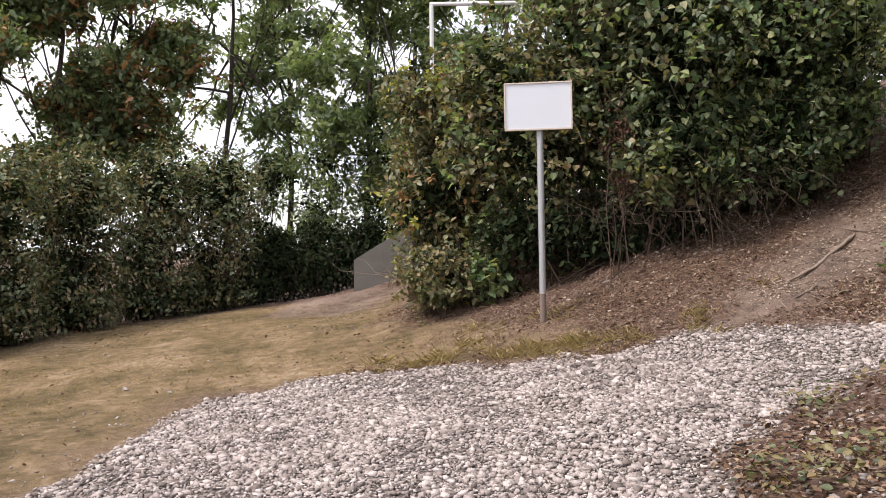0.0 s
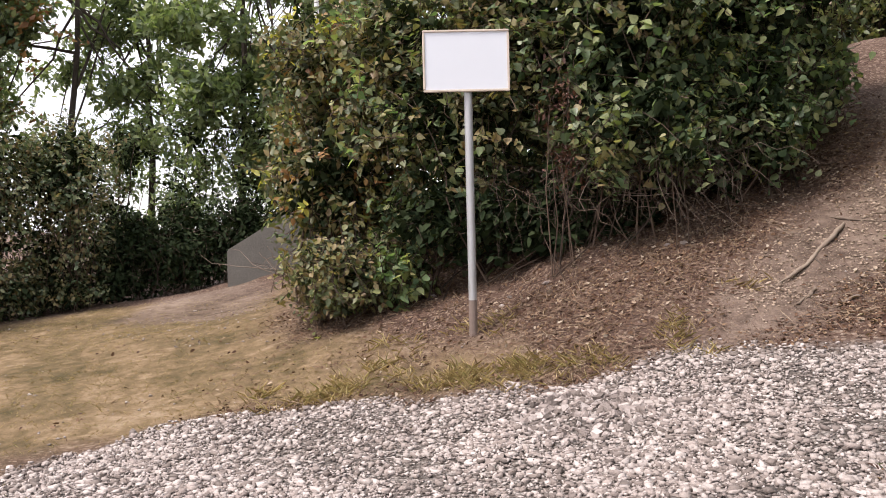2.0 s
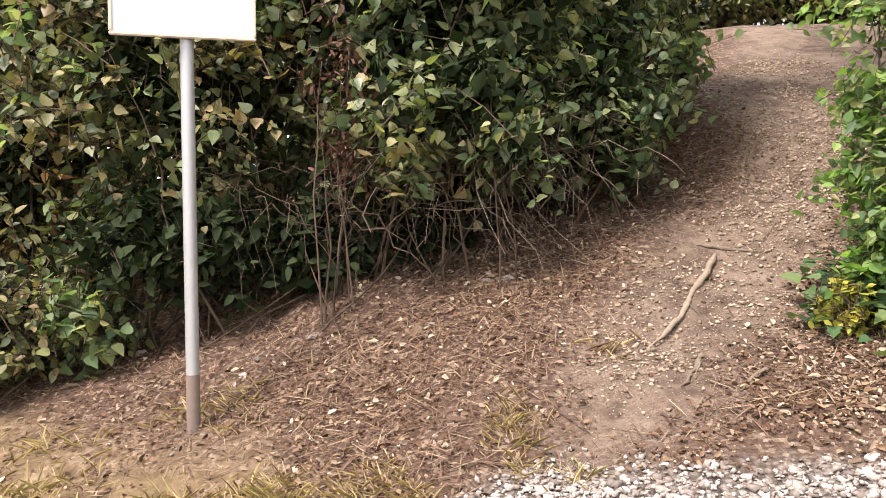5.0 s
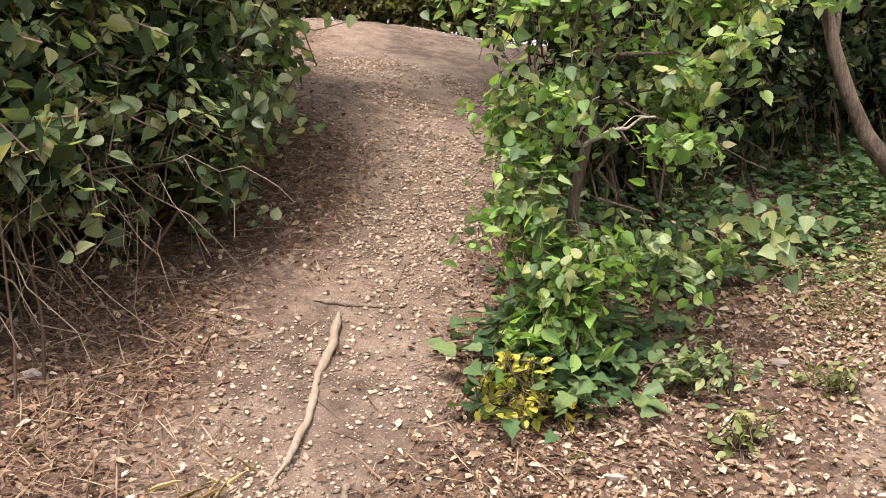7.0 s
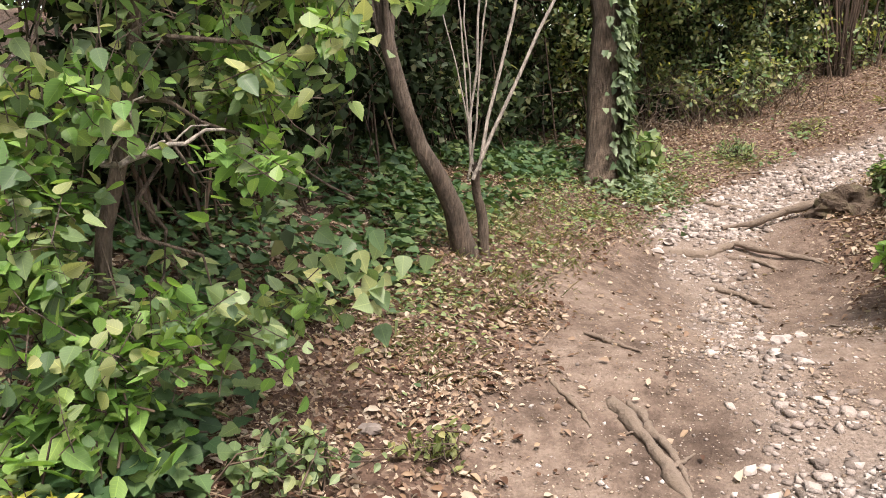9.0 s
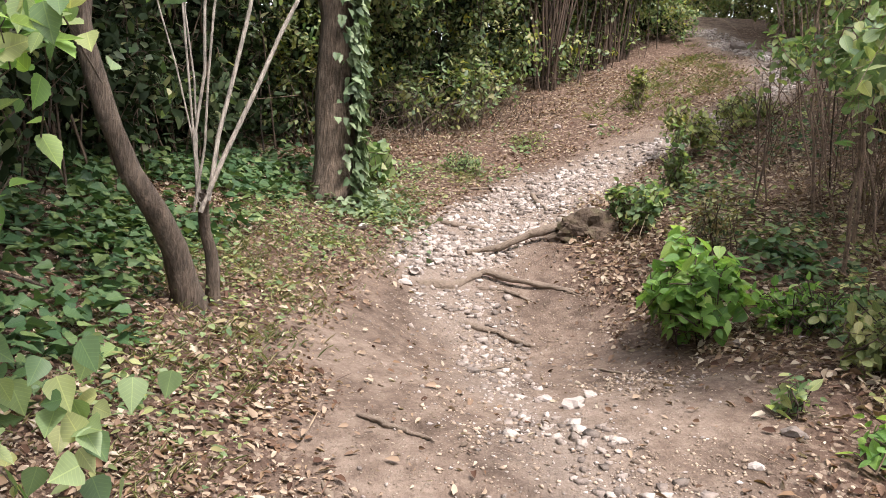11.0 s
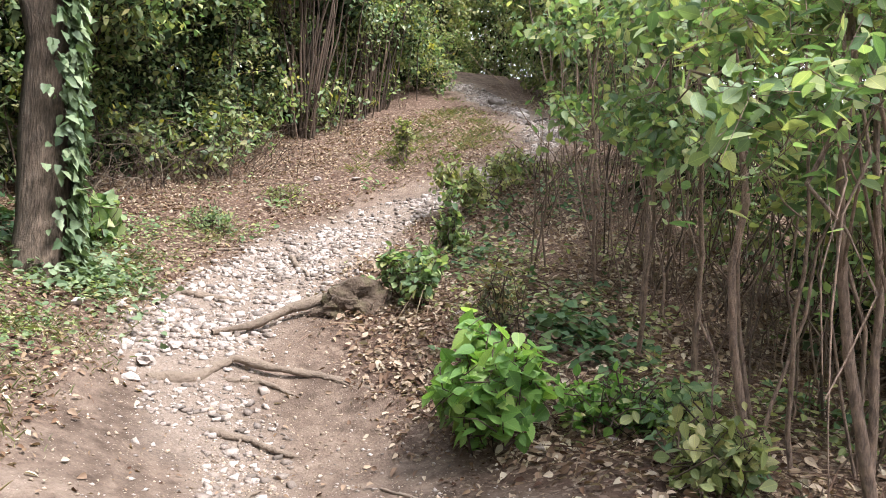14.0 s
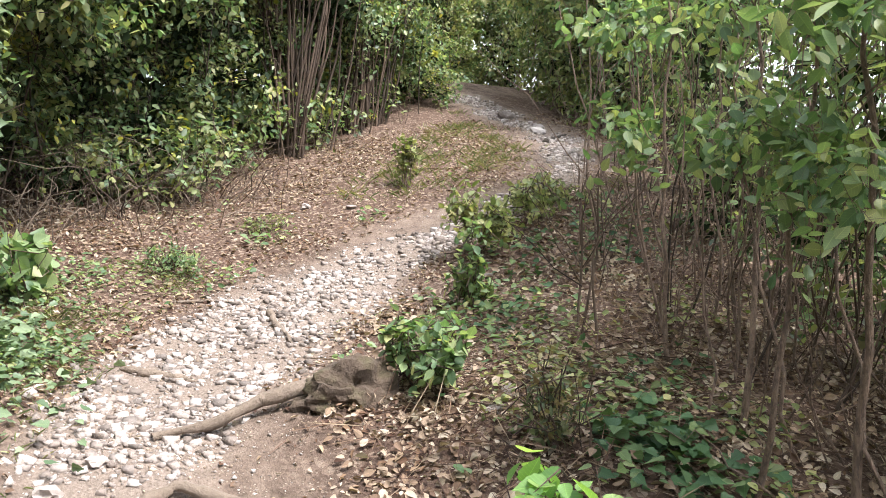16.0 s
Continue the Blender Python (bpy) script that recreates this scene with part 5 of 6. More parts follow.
STICKS = (
    ("stick", [(3.66, 7.73), (3.42, 7.56), (3.22, 7.4), (2.87, 7.2)], 0.02, M_PALETWIG, "long bare crooked stick lying on the trail"),
    ("stick", [(3.09, 7.1), (2.97, 7.0), (2.82, 6.9)], 0.015, M_ROOT, "short brown stick lying on the trail"),
    ("stick", [(3.22, 6.86), (3.1, 6.82), (3.0, 6.76)], 0.013, M_ROOT, "short brown stick lying on the trail"),
    ("stick", [(3.45, 6.95), (3.35, 6.93), (3.22, 6.86)], 0.01, M_TWIG, "thin brown twig lying on the trail"),
    ("stick", [(4.12, 7.8), (4.02, 7.74), (3.95, 7.7)], 0.008, M_TWIG, "thin brown twig lying on the trail"),
    ("stick", [(3.62, 7.85), (3.75, 7.72), (3.85, 7.62)], 0.012, M_ROOT, "thin root crossing the side trail"),
    ("root", [(8.06, 4.95), (8.04, 4.72), (8.08, 4.48, 0.05), (7.84, 4.21, 0.04), (7.56, 3.95)], 0.04, M_ROOT, "worn exposed tree root across the trail"),
    ("root", [(8.0, 4.6), (7.9, 4.42, 0.02), (7.75, 4.3)], 0.02, M_ROOT, "worn exposed tree root across the trail"),
    ("root", [(7.58, 4.82), (7.42, 4.62, 0.02), (7.26, 4.45)], 0.024, M_ROOT, "worn exposed tree root across the trail"),
    ("root", [(7.75, 4.75), (7.62, 4.6), (7.55, 4.45)], 0.016, M_ROOT, "thin exposed root across the trail"),
    ("root", [(5.25, 5.56, -0.03), (5.11, 5.53), (4.86, 5.46, 0.01), (4.6, 5.38), (4.42, 5.32)], 0.036, M_ROOT, "thick exposed tree root in the bare earth"),
    ("root", [(5.14, 5.5, 0.01), (4.9, 5.41, 0.02), (4.62, 5.35)], 0.02, M_ROOT, "exposed tree root in the bare earth"),
    ("stick", [(5.35, 5.8), (5.15, 5.72), (4.95, 5.63)], 0.014, M_PALETWIG, "dry twig with side shoots on the earth"),
    ("stick", [(5.82, 5.63), (5.7, 5.52), (5.57, 5.42)], 0.014, M_ROOT, "crooked brown stick on the earth"),
    ("stick", [(6.8, 4.93), (6.9, 4.82), (6.99, 4.71)], 0.012, M_ROOT, "short brown stick on the trail"),
    ("stick", [(6.5, 4.36), (6.2, 4.5), (5.8, 4.68)], 0.008, M_PALETWIG, "thin pale twig on the earth"),
    ("stick", [(6.75, 4.3), (6.5, 4.28), (6.3, 4.35)], 0.008, M_PALETWIG, "thin pale twig on the earth"),
    ("stick", [(9.32, 4.52), (9.2, 4.3), (9.12, 4.2)], 0.026, M_ROOT, "short broken branch on the stony trail"),
    ("stick", [(9.95, 3.56), (9.7, 3.6), (9.38, 3.6)], 0.024, M_ROOT, "short broken branch on the stony trail"),
    ("stick", [(10.25, 4.1), (10.2, 3.85), (10.15, 3.7)], 0.012, M_ROOT, "thin stick at the trail's edge"),
    ("stick", [(12.9, -0.7), (13.1, -1.0), (13.25, -1.3)], 0.03, M_DARKBARK, "dark fallen branch across the far trail"),
)
for n, (name, pts, thick, mat, label) in enumerate(STICKS):
    stick(name, pts, thick, mat, label, name, 300 + n)


def lump(seed, size, rough=0.18, sub=2):
    """A worn, uneven boulder shape."""
    bm = bmesh.new()
    bmesh.ops.create_icosphere(bm, subdivisions=sub, radius=1.0)
    for v in bm.verts:
        n = noise.noise(v.co * 1.3 + Vector((seed * 3.1, 0, 0))) + 0.5 * noise.noise(v.co * 3.1 + Vector((0, seed * 1.7, 0)))
        v.co *= 1 + rough * n
        v.co = Vector((v.co.x * size[0], v.co.y * size[1], v.co.z * size[2]))
    return bm


M_MOSS = rough_material("mossy_stump_wood", [(0.028, 0.019, 0.014), (0.062, 0.042, 0.031), (0.087, 0.061, 0.043), (0.074, 0.068, 0.028), (0.112, 0.077, 0.056)], 9, 50, 0.9, 0.95)
stump = thing("tree_stump", (8.42, 3.68, gz(8.42, 3.68) + 0.03), "low weathered mossy tree stump beside the stony trail", "stump")
part("stump_wood", lump(3, (0.15, 0.19, 0.15), 0.55, 4), M_MOSS, stump)
part("stump_wood", lump(8, (0.09, 0.12, 0.085), 0.6, 4), M_MOSS, stump).location = (-0.04, 0.14, -0.03)
reach = [(8.36 + 0.12 * q, 3.7 + 0.85 * q) for q in (0.1, 0.4, 0.7, 1.0)]
root_line = smooth_line([(qx - 8.36, qy - 3.7, gz(qx, qy) - gz(8.36, 3.7) + lift) for (qx, qy), lift in zip(reach, (0.06, 0.035, 0.015, -0.02))], 14)
root_line[:, :2] += 0.012 * np.random.default_rng(4).normal(size=(14, 2))
tubes("stump_root", [(root_line, np.linspace(0.038, 0.015, 14) * (1 + 0.15 * np.random.default_rng(5).normal(size=14)))], M_ROOT, stump, 10)

ROCKS = ((6.46, 3.72, 0.055), (6.3, 3.5, 0.05), (3.68, 6.52, 0.05), (4.73, 6.37, 0.06), (2.61, 8.08, 0.05), (2.5, 8.15, 0.035), (1.33, 8.33, 0.04), (0.8, 8.95, 0.05), (1.25, 8.2, 0.035), (1.6, 8.3, 0.04), (2.1, 7.9, 0.035),
         (5.95, 4.75, 0.06), (6.05, 4.65, 0.05), (6.15, 4.8, 0.045), (6.75, 4.95, 0.05), (5.35, 4.2, 0.05), (4.95, 4.35, 0.06), (4.7, 4.15, 0.07), (5.2, 4.45, 0.04), (8.2, 4.95, 0.08), (8.0, 5.05, 0.06), (8.4, 4.75, 0.06), (8.1, 4.65, 0.05), (-2.5, 7.2, 0.04), (-2.1, 7.1, 0.03), (9.6, 2.2, 0.05), (8.0, 3.1, 0.06), (7.9, 3.25, 0.05), (8.9, 5.2, 0.06), (9.0, 4.95, 0.05), (11.6, 2.3, 0.06), (11.9, 2.6, 0.07), (13.5, -1.05, 0.14), (13.9, -1.35, 0.12), (13.0, -0.8, 0.12), (14.9, -1.5, 0.16), (14.6, -1.3, 0.1), (12.3, -0.5, 0.1), (12.0, -0.35, 0.08))
for n, (px, py, size) in enumerate(ROCKS):
    size *= 0.8
    bm = lump(20 + n, (size, size * 0.8, size * 0.55), 0.6, 1 + n % 2)
    me = bpy.data.meshes.new("rock")
    bm.to_mesh(me)
    bm.free()
    me.materials.append(M_STONE)
    ob = new("rock", me)
    ob.location, ob.rotation_euler = (px, py, gz(px, py) + size * 0.15), (0.2 * math.sin(n), 0.2 * math.cos(n), n * 1.3)
    tagged(ob, "pale chalky limestone rock lying on the ground", "rock", "loose rocks")


# ---- loose cover: gravel, scree, litter, grass and ivy ----
M_GRIT = rough_material('warm_chippings', [(0.318, 0.253, 0.197), (0.468, 0.384, 0.308)], 5, 60, 0.4, 0.9, True)


M_SCREE = rough_material('warm_limestone_chips', [(0.293, 0.251, 0.228), (0.501, 0.455, 0.427)], 5, 60, 0.6, 0.9, True)


def spots(count, box, keep, seed, fade=0.0):
    """Random places in a box (x0, y0, x1, y1), kept by a chance that keep(x, y) gives."""
    r = np.random.default_rng(seed)
    px, py = box[0] + (box[2] - box[0]) * r.random(count), box[1] + (box[3] - box[1]) * r.random(count)
    share = keep(px, py)
    if fade:
        rim = np.minimum(np.minimum(px - box[0], box[2] - px), np.minimum(py - box[1], box[3] - py))
        share = share * np.clip(rim / fade, 0, 1)
    ok = r.random(count) < share
    return px[ok], py[ok], r


def slope_normal(px, py):
    e = 0.05
    z0 = ground_z(px, py)
    return unit(np.stack([-(ground_z(px + e, py) - z0) / e, -(ground_z(px, py + e) - z0) / e, np.ones_like(px)], -1))


CHUNK_V = np.array([(x, y, z) for x in (-1, 1) for y in (-1, 1) for z in (-1, 1)]) * 0.72
CHUNK_F = np.array([(0, 1, 3), (0, 3, 2), (4, 6, 7), (4, 7, 5), (0, 4, 5), (0, 5, 1), (2, 3, 7), (2, 7, 6), (0, 2, 6), (0, 6, 4), (1, 5, 7), (1, 7, 3)])
OCT_V = np.array([(1, 0, 0), (0, 1, 0), (-1, 0, 0), (0, -1, 0), (0, 0, 1), (0, 0, -1.0)])
OCT_F = np.array([(0, 1, 4), (1, 2, 4), (2, 3, 4), (3, 0, 4), (1, 0, 5), (2, 1, 5), (3, 2, 5), (0, 3, 5)])


def pebble_mesh(name, px, py, size, r, parent, base_v, base_f, sink=0.25, material=None):
    """Broken stones, each an uneven flattened lump turned at random, joined."""
    n, k = len(px), len(base_v)
    v = np.repeat(base_v[None], n, 0) * (0.55 + 0.8 * r.random((n, k, 1)))
    v = v * (np.array([1.0, 0.78, 0.55]) * (0.75 + 0.5 * r.random((n, 1, 3))))
    tilt = 0.5 * r.normal(size=n)
    c, s = np.cos(tilt)[:, None], np.sin(tilt)[:, None]
    v = np.stack([v[..., 0], c * v[..., 1] - s * v[..., 2], s * v[..., 1] + c * v[..., 2]], -1)
    a = 6.283 * r.random(n)
    c, s = np.cos(a)[:, None], np.sin(a)[:, None]
    v = np.stack([c * v[..., 0] - s * v[..., 1], s * v[..., 0] + c * v[..., 1], v[..., 2]], -1)
    at = np.stack([px, py, ground_z(px, py) + size * sink], -1)
    v = v * size[:, None, None] + at[:, None]
    f = (np.arange(n)[:, None, None] * k + base_f[None]).reshape(-1, 3)
    return tagged(mesh_object(name, v.reshape(-1, 3), f, material or M_STONE, parent), kind="stuff")


px, py, r = spots(235000, (-2.7, 0.9, 4.9, 7.5), lambda x, y: zones(x, y)[0] * np.clip(0.8 + 0.6 * vnoise(x, y, 0.4, 8), 0.25, 1) * np.clip((y - 0.7) / 2.3, 0, 1), 21)
near = (np.hypot(px - 1.3, py - 6.2) < 0.34)
pick = np.flatnonzero(near)[:300]
rest = np.ones(len(px), bool)
rest[pick] = False
big = rest & (r.random(len(px)) < 0.5)
pebble_mesh("gravel", px[big], py[big], 0.008 + 0.019 * r.random(big.sum()) ** 2.8, r, ground, CHUNK_V, CHUNK_F)
big = rest & ~big
pebble_mesh("gravel", px[big], py[big], 0.007 + 0.009 * r.random(big.sum()), r, ground, OCT_V, OCT_F, 0.5)
kinds = []
for n in range(8):
    v = CHUNK_V * (0.6 + 0.7 * r.random((8, 1))) * np.array([1.0, 0.8, 0.6])
    me = bpy.data.meshes.new("stone")
    me.from_pydata([tuple(p) for p in v], [], CHUNK_F.tolist())
    me.materials.append(M_STONE)
    kinds.append(me)
for n, k in enumerate(pick):
    ob = new("stone", kinds[n % 8])
    ob.parent = ground
    size = 0.012 + 0.022 * r.random()
    ob.location, ob.rotation_euler, ob.scale = (px[k], py[k], gz(px[k], py[k]) + 0.3 * size), (0.4 * r.normal(), 0.4 * r.normal(), 6.28 * r.random()), (size, size, size)
px, py, r = spots(300000, (3.6, -2.2, 16.5, 5.6), lambda x, y: zones(x, y)[3] * np.clip(0.65 + 0.7 * vnoise(x, y, 0.3, 20), 0.08, 1), 22)
upper = px > 7.7 + 0.3 * r.normal(size=len(px))
warm = upper & (r.random(len(px)) < 0.6)
pebble_mesh("scree", px[warm], py[warm], 0.006 + 0.03 * r.random(warm.sum()) ** 3.2, r, ground, CHUNK_V, CHUNK_F, 0.08, M_SCREE)
upper &= ~warm
pebble_mesh("scree", px[upper], py[upper], 0.007 + 0.03 * r.random(upper.sum()) ** 3.5, r, ground, CHUNK_V, CHUNK_F, 0.08)
lower = ~upper & ~warm & (r.random(len(px)) < 0.7)
pebble_mesh("scree", px[lower], py[lower], 0.005 + 0.026 * r.random(lower.sum()) ** 6, r, ground, CHUNK_V, CHUNK_F, 0.1, M_SCREE)
px, py, r = spots(120000, (2.2, -1.5, 12.5, 12.0), lambda x, y: 0.4 * zones(x, y)[2] * np.clip(0.35 + 1.2 * vnoise(x, y, 0.7, 9), 0, 1) + 0.25 * np.exp(-(along(x, y, SCREE) / 0.35).clip(0) ** 2), 23)
pebble_mesh("chippings", px, py, 0.004 + 0.013 * r.random(len(px)) ** 3, r, ground, OCT_V, OCT_F, 0.2)
px, py, r = spots(120000, (2.4, 6.4, 6.5, 10.2), lambda x, y: zones(x, y)[2] * np.clip(0.45 + 0.8 * vnoise(x, y, 0.4, 25), 0.08, 1), 26)
pebble_mesh("chippings", px, py, 0.003 + 0.016 * r.random(len(px)) ** 3.6, r, ground, OCT_V, OCT_F, 0.2, M_GRIT)
px, py, r = spots(40000, (3.0, 3.9, 9.5, 6.2), lambda x, y: zones(x, y)[2] * np.clip(0.15 + 0.9 * vnoise(x, y, 0.4, 27), 0.05, 1), 28)
pebble_mesh("chippings", px, py, 0.003 + 0.013 * r.random(len(px)) ** 3.5, r, ground, OCT_V, OCT_F, 0.2, M_GRIT)
px, py, r = spots(20000, (-6, 3, 1.5, 13), lambda x, y: 0.12 * zones(x, y)[1] * (vnoise(x, y, 0.6, 10) > 0.2), 24)
pebble_mesh("chippings", px, py, 0.008 + 0.014 * r.random(len(px)) ** 2, r, ground, OCT_V, OCT_F, 0.2)


def lying(name, px, py, r, size, outline, material, flat=0.3, lift=0.006, label="", fold=0.25, curl=0.2):
    n = slope_normal(px, py)
    a = 6.283 * r.random(len(px))
    axis = np.stack([np.cos(a), np.sin(a), 0.15 * r.normal(size=len(px))], -1)
    axis = unit(axis - n * (axis * n).sum(-1, keepdims=True) + n * (flat * 0.6 * r.normal(size=(len(px), 1))))
    root = np.stack([px, py, ground_z(px, py) + lift * (0.5 + r.random(len(px)))], -1)
    return blades(name, root, axis, n + flat * r.normal(size=n.shape), size, outline, material, ground, label, fold, curl, "stuff")


def litter_share(x, y):
    g, l, d, s = zones(x, y)
    bare = np.clip(1 - g - s, 0, 1) * (1 - 0.93 * l) * (1 - 0.96 * d)
    return bare * np.clip(0.65 + 0.7 * vnoise(x, y, 0.5, 11), 0.3, 1)


VERGE = [(4.9, 6.3), (5.6, 6.05), (6.6, 5.85), (7.6, 5.6), (8.4, 5.25), (9.2, 4.8), (10.0, 4.35), (10.7, 3.75), (11.0, 4.2), (10.4, 5.0), (9.0, 5.9), (7.0, 6.6), (5.4, 6.6)]


def verge(x, y):
    return soft(inside(x, y, VERGE), 0.3)


TORN = [(0.0, 0.0), (0.28, 0.25), (0.68, 0.2), (1.0, 0.0)]
LITTER = "dry brown and beige fallen leaves"
px, py, r = spots(90000, (-1.0, 6.3, 5.2, 10.0), litter_share, 31, 0.3)
lying("leaf_litter", px, py, r, 0.010 + 0.03 * r.random(len(px)) ** 2.6, TORN, L_DEAD, 0.6, 0.014, LITTER)
px, py, r = spots(3000, (-0.8, 6.9, 4.0, 8.8), litter_share, 37)
lying("leaf_litter", px, py, r, 0.016 + 0.032 * r.random(len(px)) ** 1.5, TORN, L_DRY, 0.6, 0.016, "pale beige fallen leaves")
for box, count, seed in (((2.9, 4.2, 14.0, 7.8), 150000, 38), ((3.1, -2.6, 15.0, 4.8), 170000, 32)):
    px, py, r = spots(count, box, lambda x, y: litter_share(x, y) * (1 - 0.4 * verge(x, y)), seed, 0.6)
    s = 0.013 + 0.04 * r.random(len(px)) ** 2.6
    pale = r.random(len(px)) < 0.58
    for sel, mat in ((pale, L_DRY), (~pale, L_DEAD)):
        lying("leaf_litter", px[sel], py[sel], r, s[sel], TORN, mat, 0.45, 0.014, LITTER, 0.45, 0.3)
px, py, r = spots(16000, (3.2, 5.4, 5.6, 7.0), litter_share, 36, 0.3)
lying("leaf_litter", px, py, r, 0.01 + 0.022 * r.random(len(px)) ** 2, TORN, L_DRY, 0.6, 0.014, "small bleached fallen leaf fragments", 0.3, 0.35)
px, py, r = spots(4500, (2.6, 4.2, 10.2, 6.8), lambda x, y: 0.16 * zones(x, y)[2], 30, 0.3)
lying("leaf_litter", px, py, r, 0.012 + 0.03 * r.random(len(px)) ** 2, TORN, L_DRY, 0.5, 0.012, "few dry leaves on the bare trail", 0.3, 0.35)
px, py, r = spots(14000, (1.0, 2.3, 3.6, 5.2), litter_share, 39)
lying("leaf_litter", px, py, r, 0.015 + 0.035 * r.random(len(px)) ** 2, TORN, L_DEAD, 0.6, 0.014, LITTER)
px, py, r = spots(2600, (-6, 4.5, 1.0, 12.5), lambda x, y: 0.6 * zones(x, y)[1] * (vnoise(x, y, 0.9, 63) > -0.2), 48)
lying("leaf_litter", px, py, r, 0.015 + 0.035 * r.random(len(px)) ** 2, TORN, L_DEAD, 0.5, 0.02, "few dead leaves strewn on the dry lawn")
px, py, r = spots(60000, (-0.8, 6.6, 4.8, 9.2), lambda x, y: litter_share(x, y) * 0.9, 33)
L_STALK = leaf_material("fallen_stalk", [(0.051, 0.026, 0.019), (0.102, 0.054, 0.038), (0.166, 0.102, 0.070), (0.294, 0.224, 0.160)], 0.8, 0.0)
lying("stalk_litter", px, py, r, 0.05 + 0.13 * r.random(len(px)) ** 2, [(0, 0.012), (0.4, 0.016), (0.75, 0.012), (1, 0)], L_STALK, 0.2, 0.012, "red-brown dry stalks and needles", 0.3, 0.02)
px, py, r = spots(22000, (4.0, -1, 13, 7.2), lambda x, y: litter_share(x, y) * 0.6, 34)
lying("stalk_litter", px, py, r, 0.05 + 0.11 * r.random(len(px)) ** 2, [(0, 0.012), (0.4, 0.016), (0.75, 0.012), (1, 0)], L_STALK, 0.2, 0.012, "red-brown dry stalks and needles", 0.3, 0.02)

px, py, r = spots(16000, (4.3, 1.6, 9.0, 3.9), lambda x, y: litter_share(x, y) * 0.8, 35, 0.4)
lying("stalk_litter", px, py, r, 0.1 + 0.22 * r.random(len(px)) ** 2, [(0, 0.008), (0.4, 0.01), (0.75, 0.008), (1, 0)], L_STALK, 0.5, 0.03, "tangle of dry stalks and twigs under the saplings", 0.3, 0.05)


def grass(name, px, py, r, tall, material, label, lean=0.5):
    a = 6.283 * r.random(len(px))
    axis = np.stack([np.cos(a) * lean, np.sin(a) * lean, np.ones(len(px))], -1) + 0.25 * r.normal(size=(len(px), 3))
    root = np.stack([px, py, ground_z(px, py) - 0.004], -1)
    normal = np.stack([-np.cos(a), -np.sin(a), np.full(len(px), 0.4)], -1)
    s = tall * (0.5 + r.random(len(px)))
    return blades(name, root, axis, normal, s, [(0.0, 0.03), (0.4, 0.035), (0.75, 0.02), (1.0, 0.0)], material, ground, label, 0.2, 0.35, "stuff")


def tufts(count, per, box, keep, seed, spread=0.05):
    px, py, r = spots(count, box, keep, seed)
    qx = (px[:, None] + spread * r.normal(size=(len(px), per))).ravel()
    qy = (py[:, None] + spread * r.normal(size=(len(px), per))).ravel()
    return qx, qy, r


px, py, r = spots(90000, (-6.2, 3.0, 1.8, 13.8), lambda x, y: 0.75 * zones(x, y)[1] * np.clip(0.55 + 0.7 * vnoise(x, y, 0.8, 12), 0.1, 1), 41)
grass("dry_grass", px, py, r, 0.028, L_STRAW, "short dry straw-coloured grass", 1.0)
edge = lambda x, y: np.exp(-((inside(x, y, GRAVEL) - 0.25) / 0.16) ** 2) * (y > 6.2) * (x > -0.5) * (x < 2.3)
px, py, r = tufts(900, 26, (-0.8, 6.4, 2.5, 8.2), lambda x, y: edge(x, y) * (vnoise(x, y, 0.3, 13) > -0.1), 42, 0.05)
grass("grass_tuft", px, py, r, 0.075, L_STRAW, "yellow dry grass tufts along the gravel", 0.8)
px, py, r = tufts(420, 22, (-0.8, 6.6, 3.2, 8.3), lambda x, y: 0.5 * (vnoise(x, y, 0.35, 14) > 0.45) * (1 - zones(x, y)[2]) * (1 - zones(x, y)[0]), 43, 0.06)
grass("grass_tuft", px, py, r, 0.09, L_STRAW, "dry grass tufts in the leaf litter", 0.9)
px, py, r = tufts(2600, 16, (4.8, 3.6, 11.2, 6.9), lambda x, y: verge(x, y) * (vnoise(x, y, 0.4, 15) > -0.15), 44, 0.07)
grass("verge_grass", px, py, r, 0.05, L_GRASS, "short green grass on the trail's verge", 0.7)
px, py, r = tufts(350, 14, (10.4, 0.0, 13.2, 4.0), lambda x, y: np.exp(-((along(x, y, TRAIL) - 0.45) / 0.25) ** 2) * (vnoise(x, y, 0.5, 16) > 0.1), 45, 0.08)
grass("verge_grass", px, py, r, 0.065, L_GRASS, "short green grass on the trail's verge", 0.9)


BANK = [(11.5, 1.9), (12.0, 2.2), (13.2, 1.0), (14.6, -0.3), (15.4, -1.0), (13.9, -0.65), (12.5, -0.15), (11.8, 0.5)]
px, py, r = tufts(420, 14, (11.2, -1.2, 15.6, 2.4), lambda x, y: soft(inside(x, y, BANK), 0.3) * (vnoise(x, y, 0.5, 62) > -0.2), 46, 0.09)
grass("verge_grass", px, py, r, 0.09, L_GRASS, "yellow-green grass on the bank of the bend", 0.8)
px, py, r = spots(14000, (4.6, 1.4, 9.6, 3.9), lambda x, y: litter_share(x, y), 47)
lying("leaf_litter", px, py, r, 0.025 + 0.035 * r.random(len(px)) ** 2, OVATE, L_DRY, 0.6, 0.03, "pale fallen leaves under the saplings", 0.3, 0.3)


def ground_cover(name, px, py, r, high, size, outline, material, label):
    """Leaves held flat on short stalks above the ground."""
    up = slope_normal(px, py)
    a = 6.283 * r.random(len(px))
    axis = np.stack([np.cos(a), np.sin(a), 0.2 * r.normal(size=len(px)) - 0.1], -1)
    root = np.stack([px, py, ground_z(px, py) + high * r.random(len(px)) + 0.01], -1)
    return blades(name, root, axis, up + 0.4 * r.normal(size=up.shape), size, outline, material, ground, label, 0.2, 0.15, "stuff")


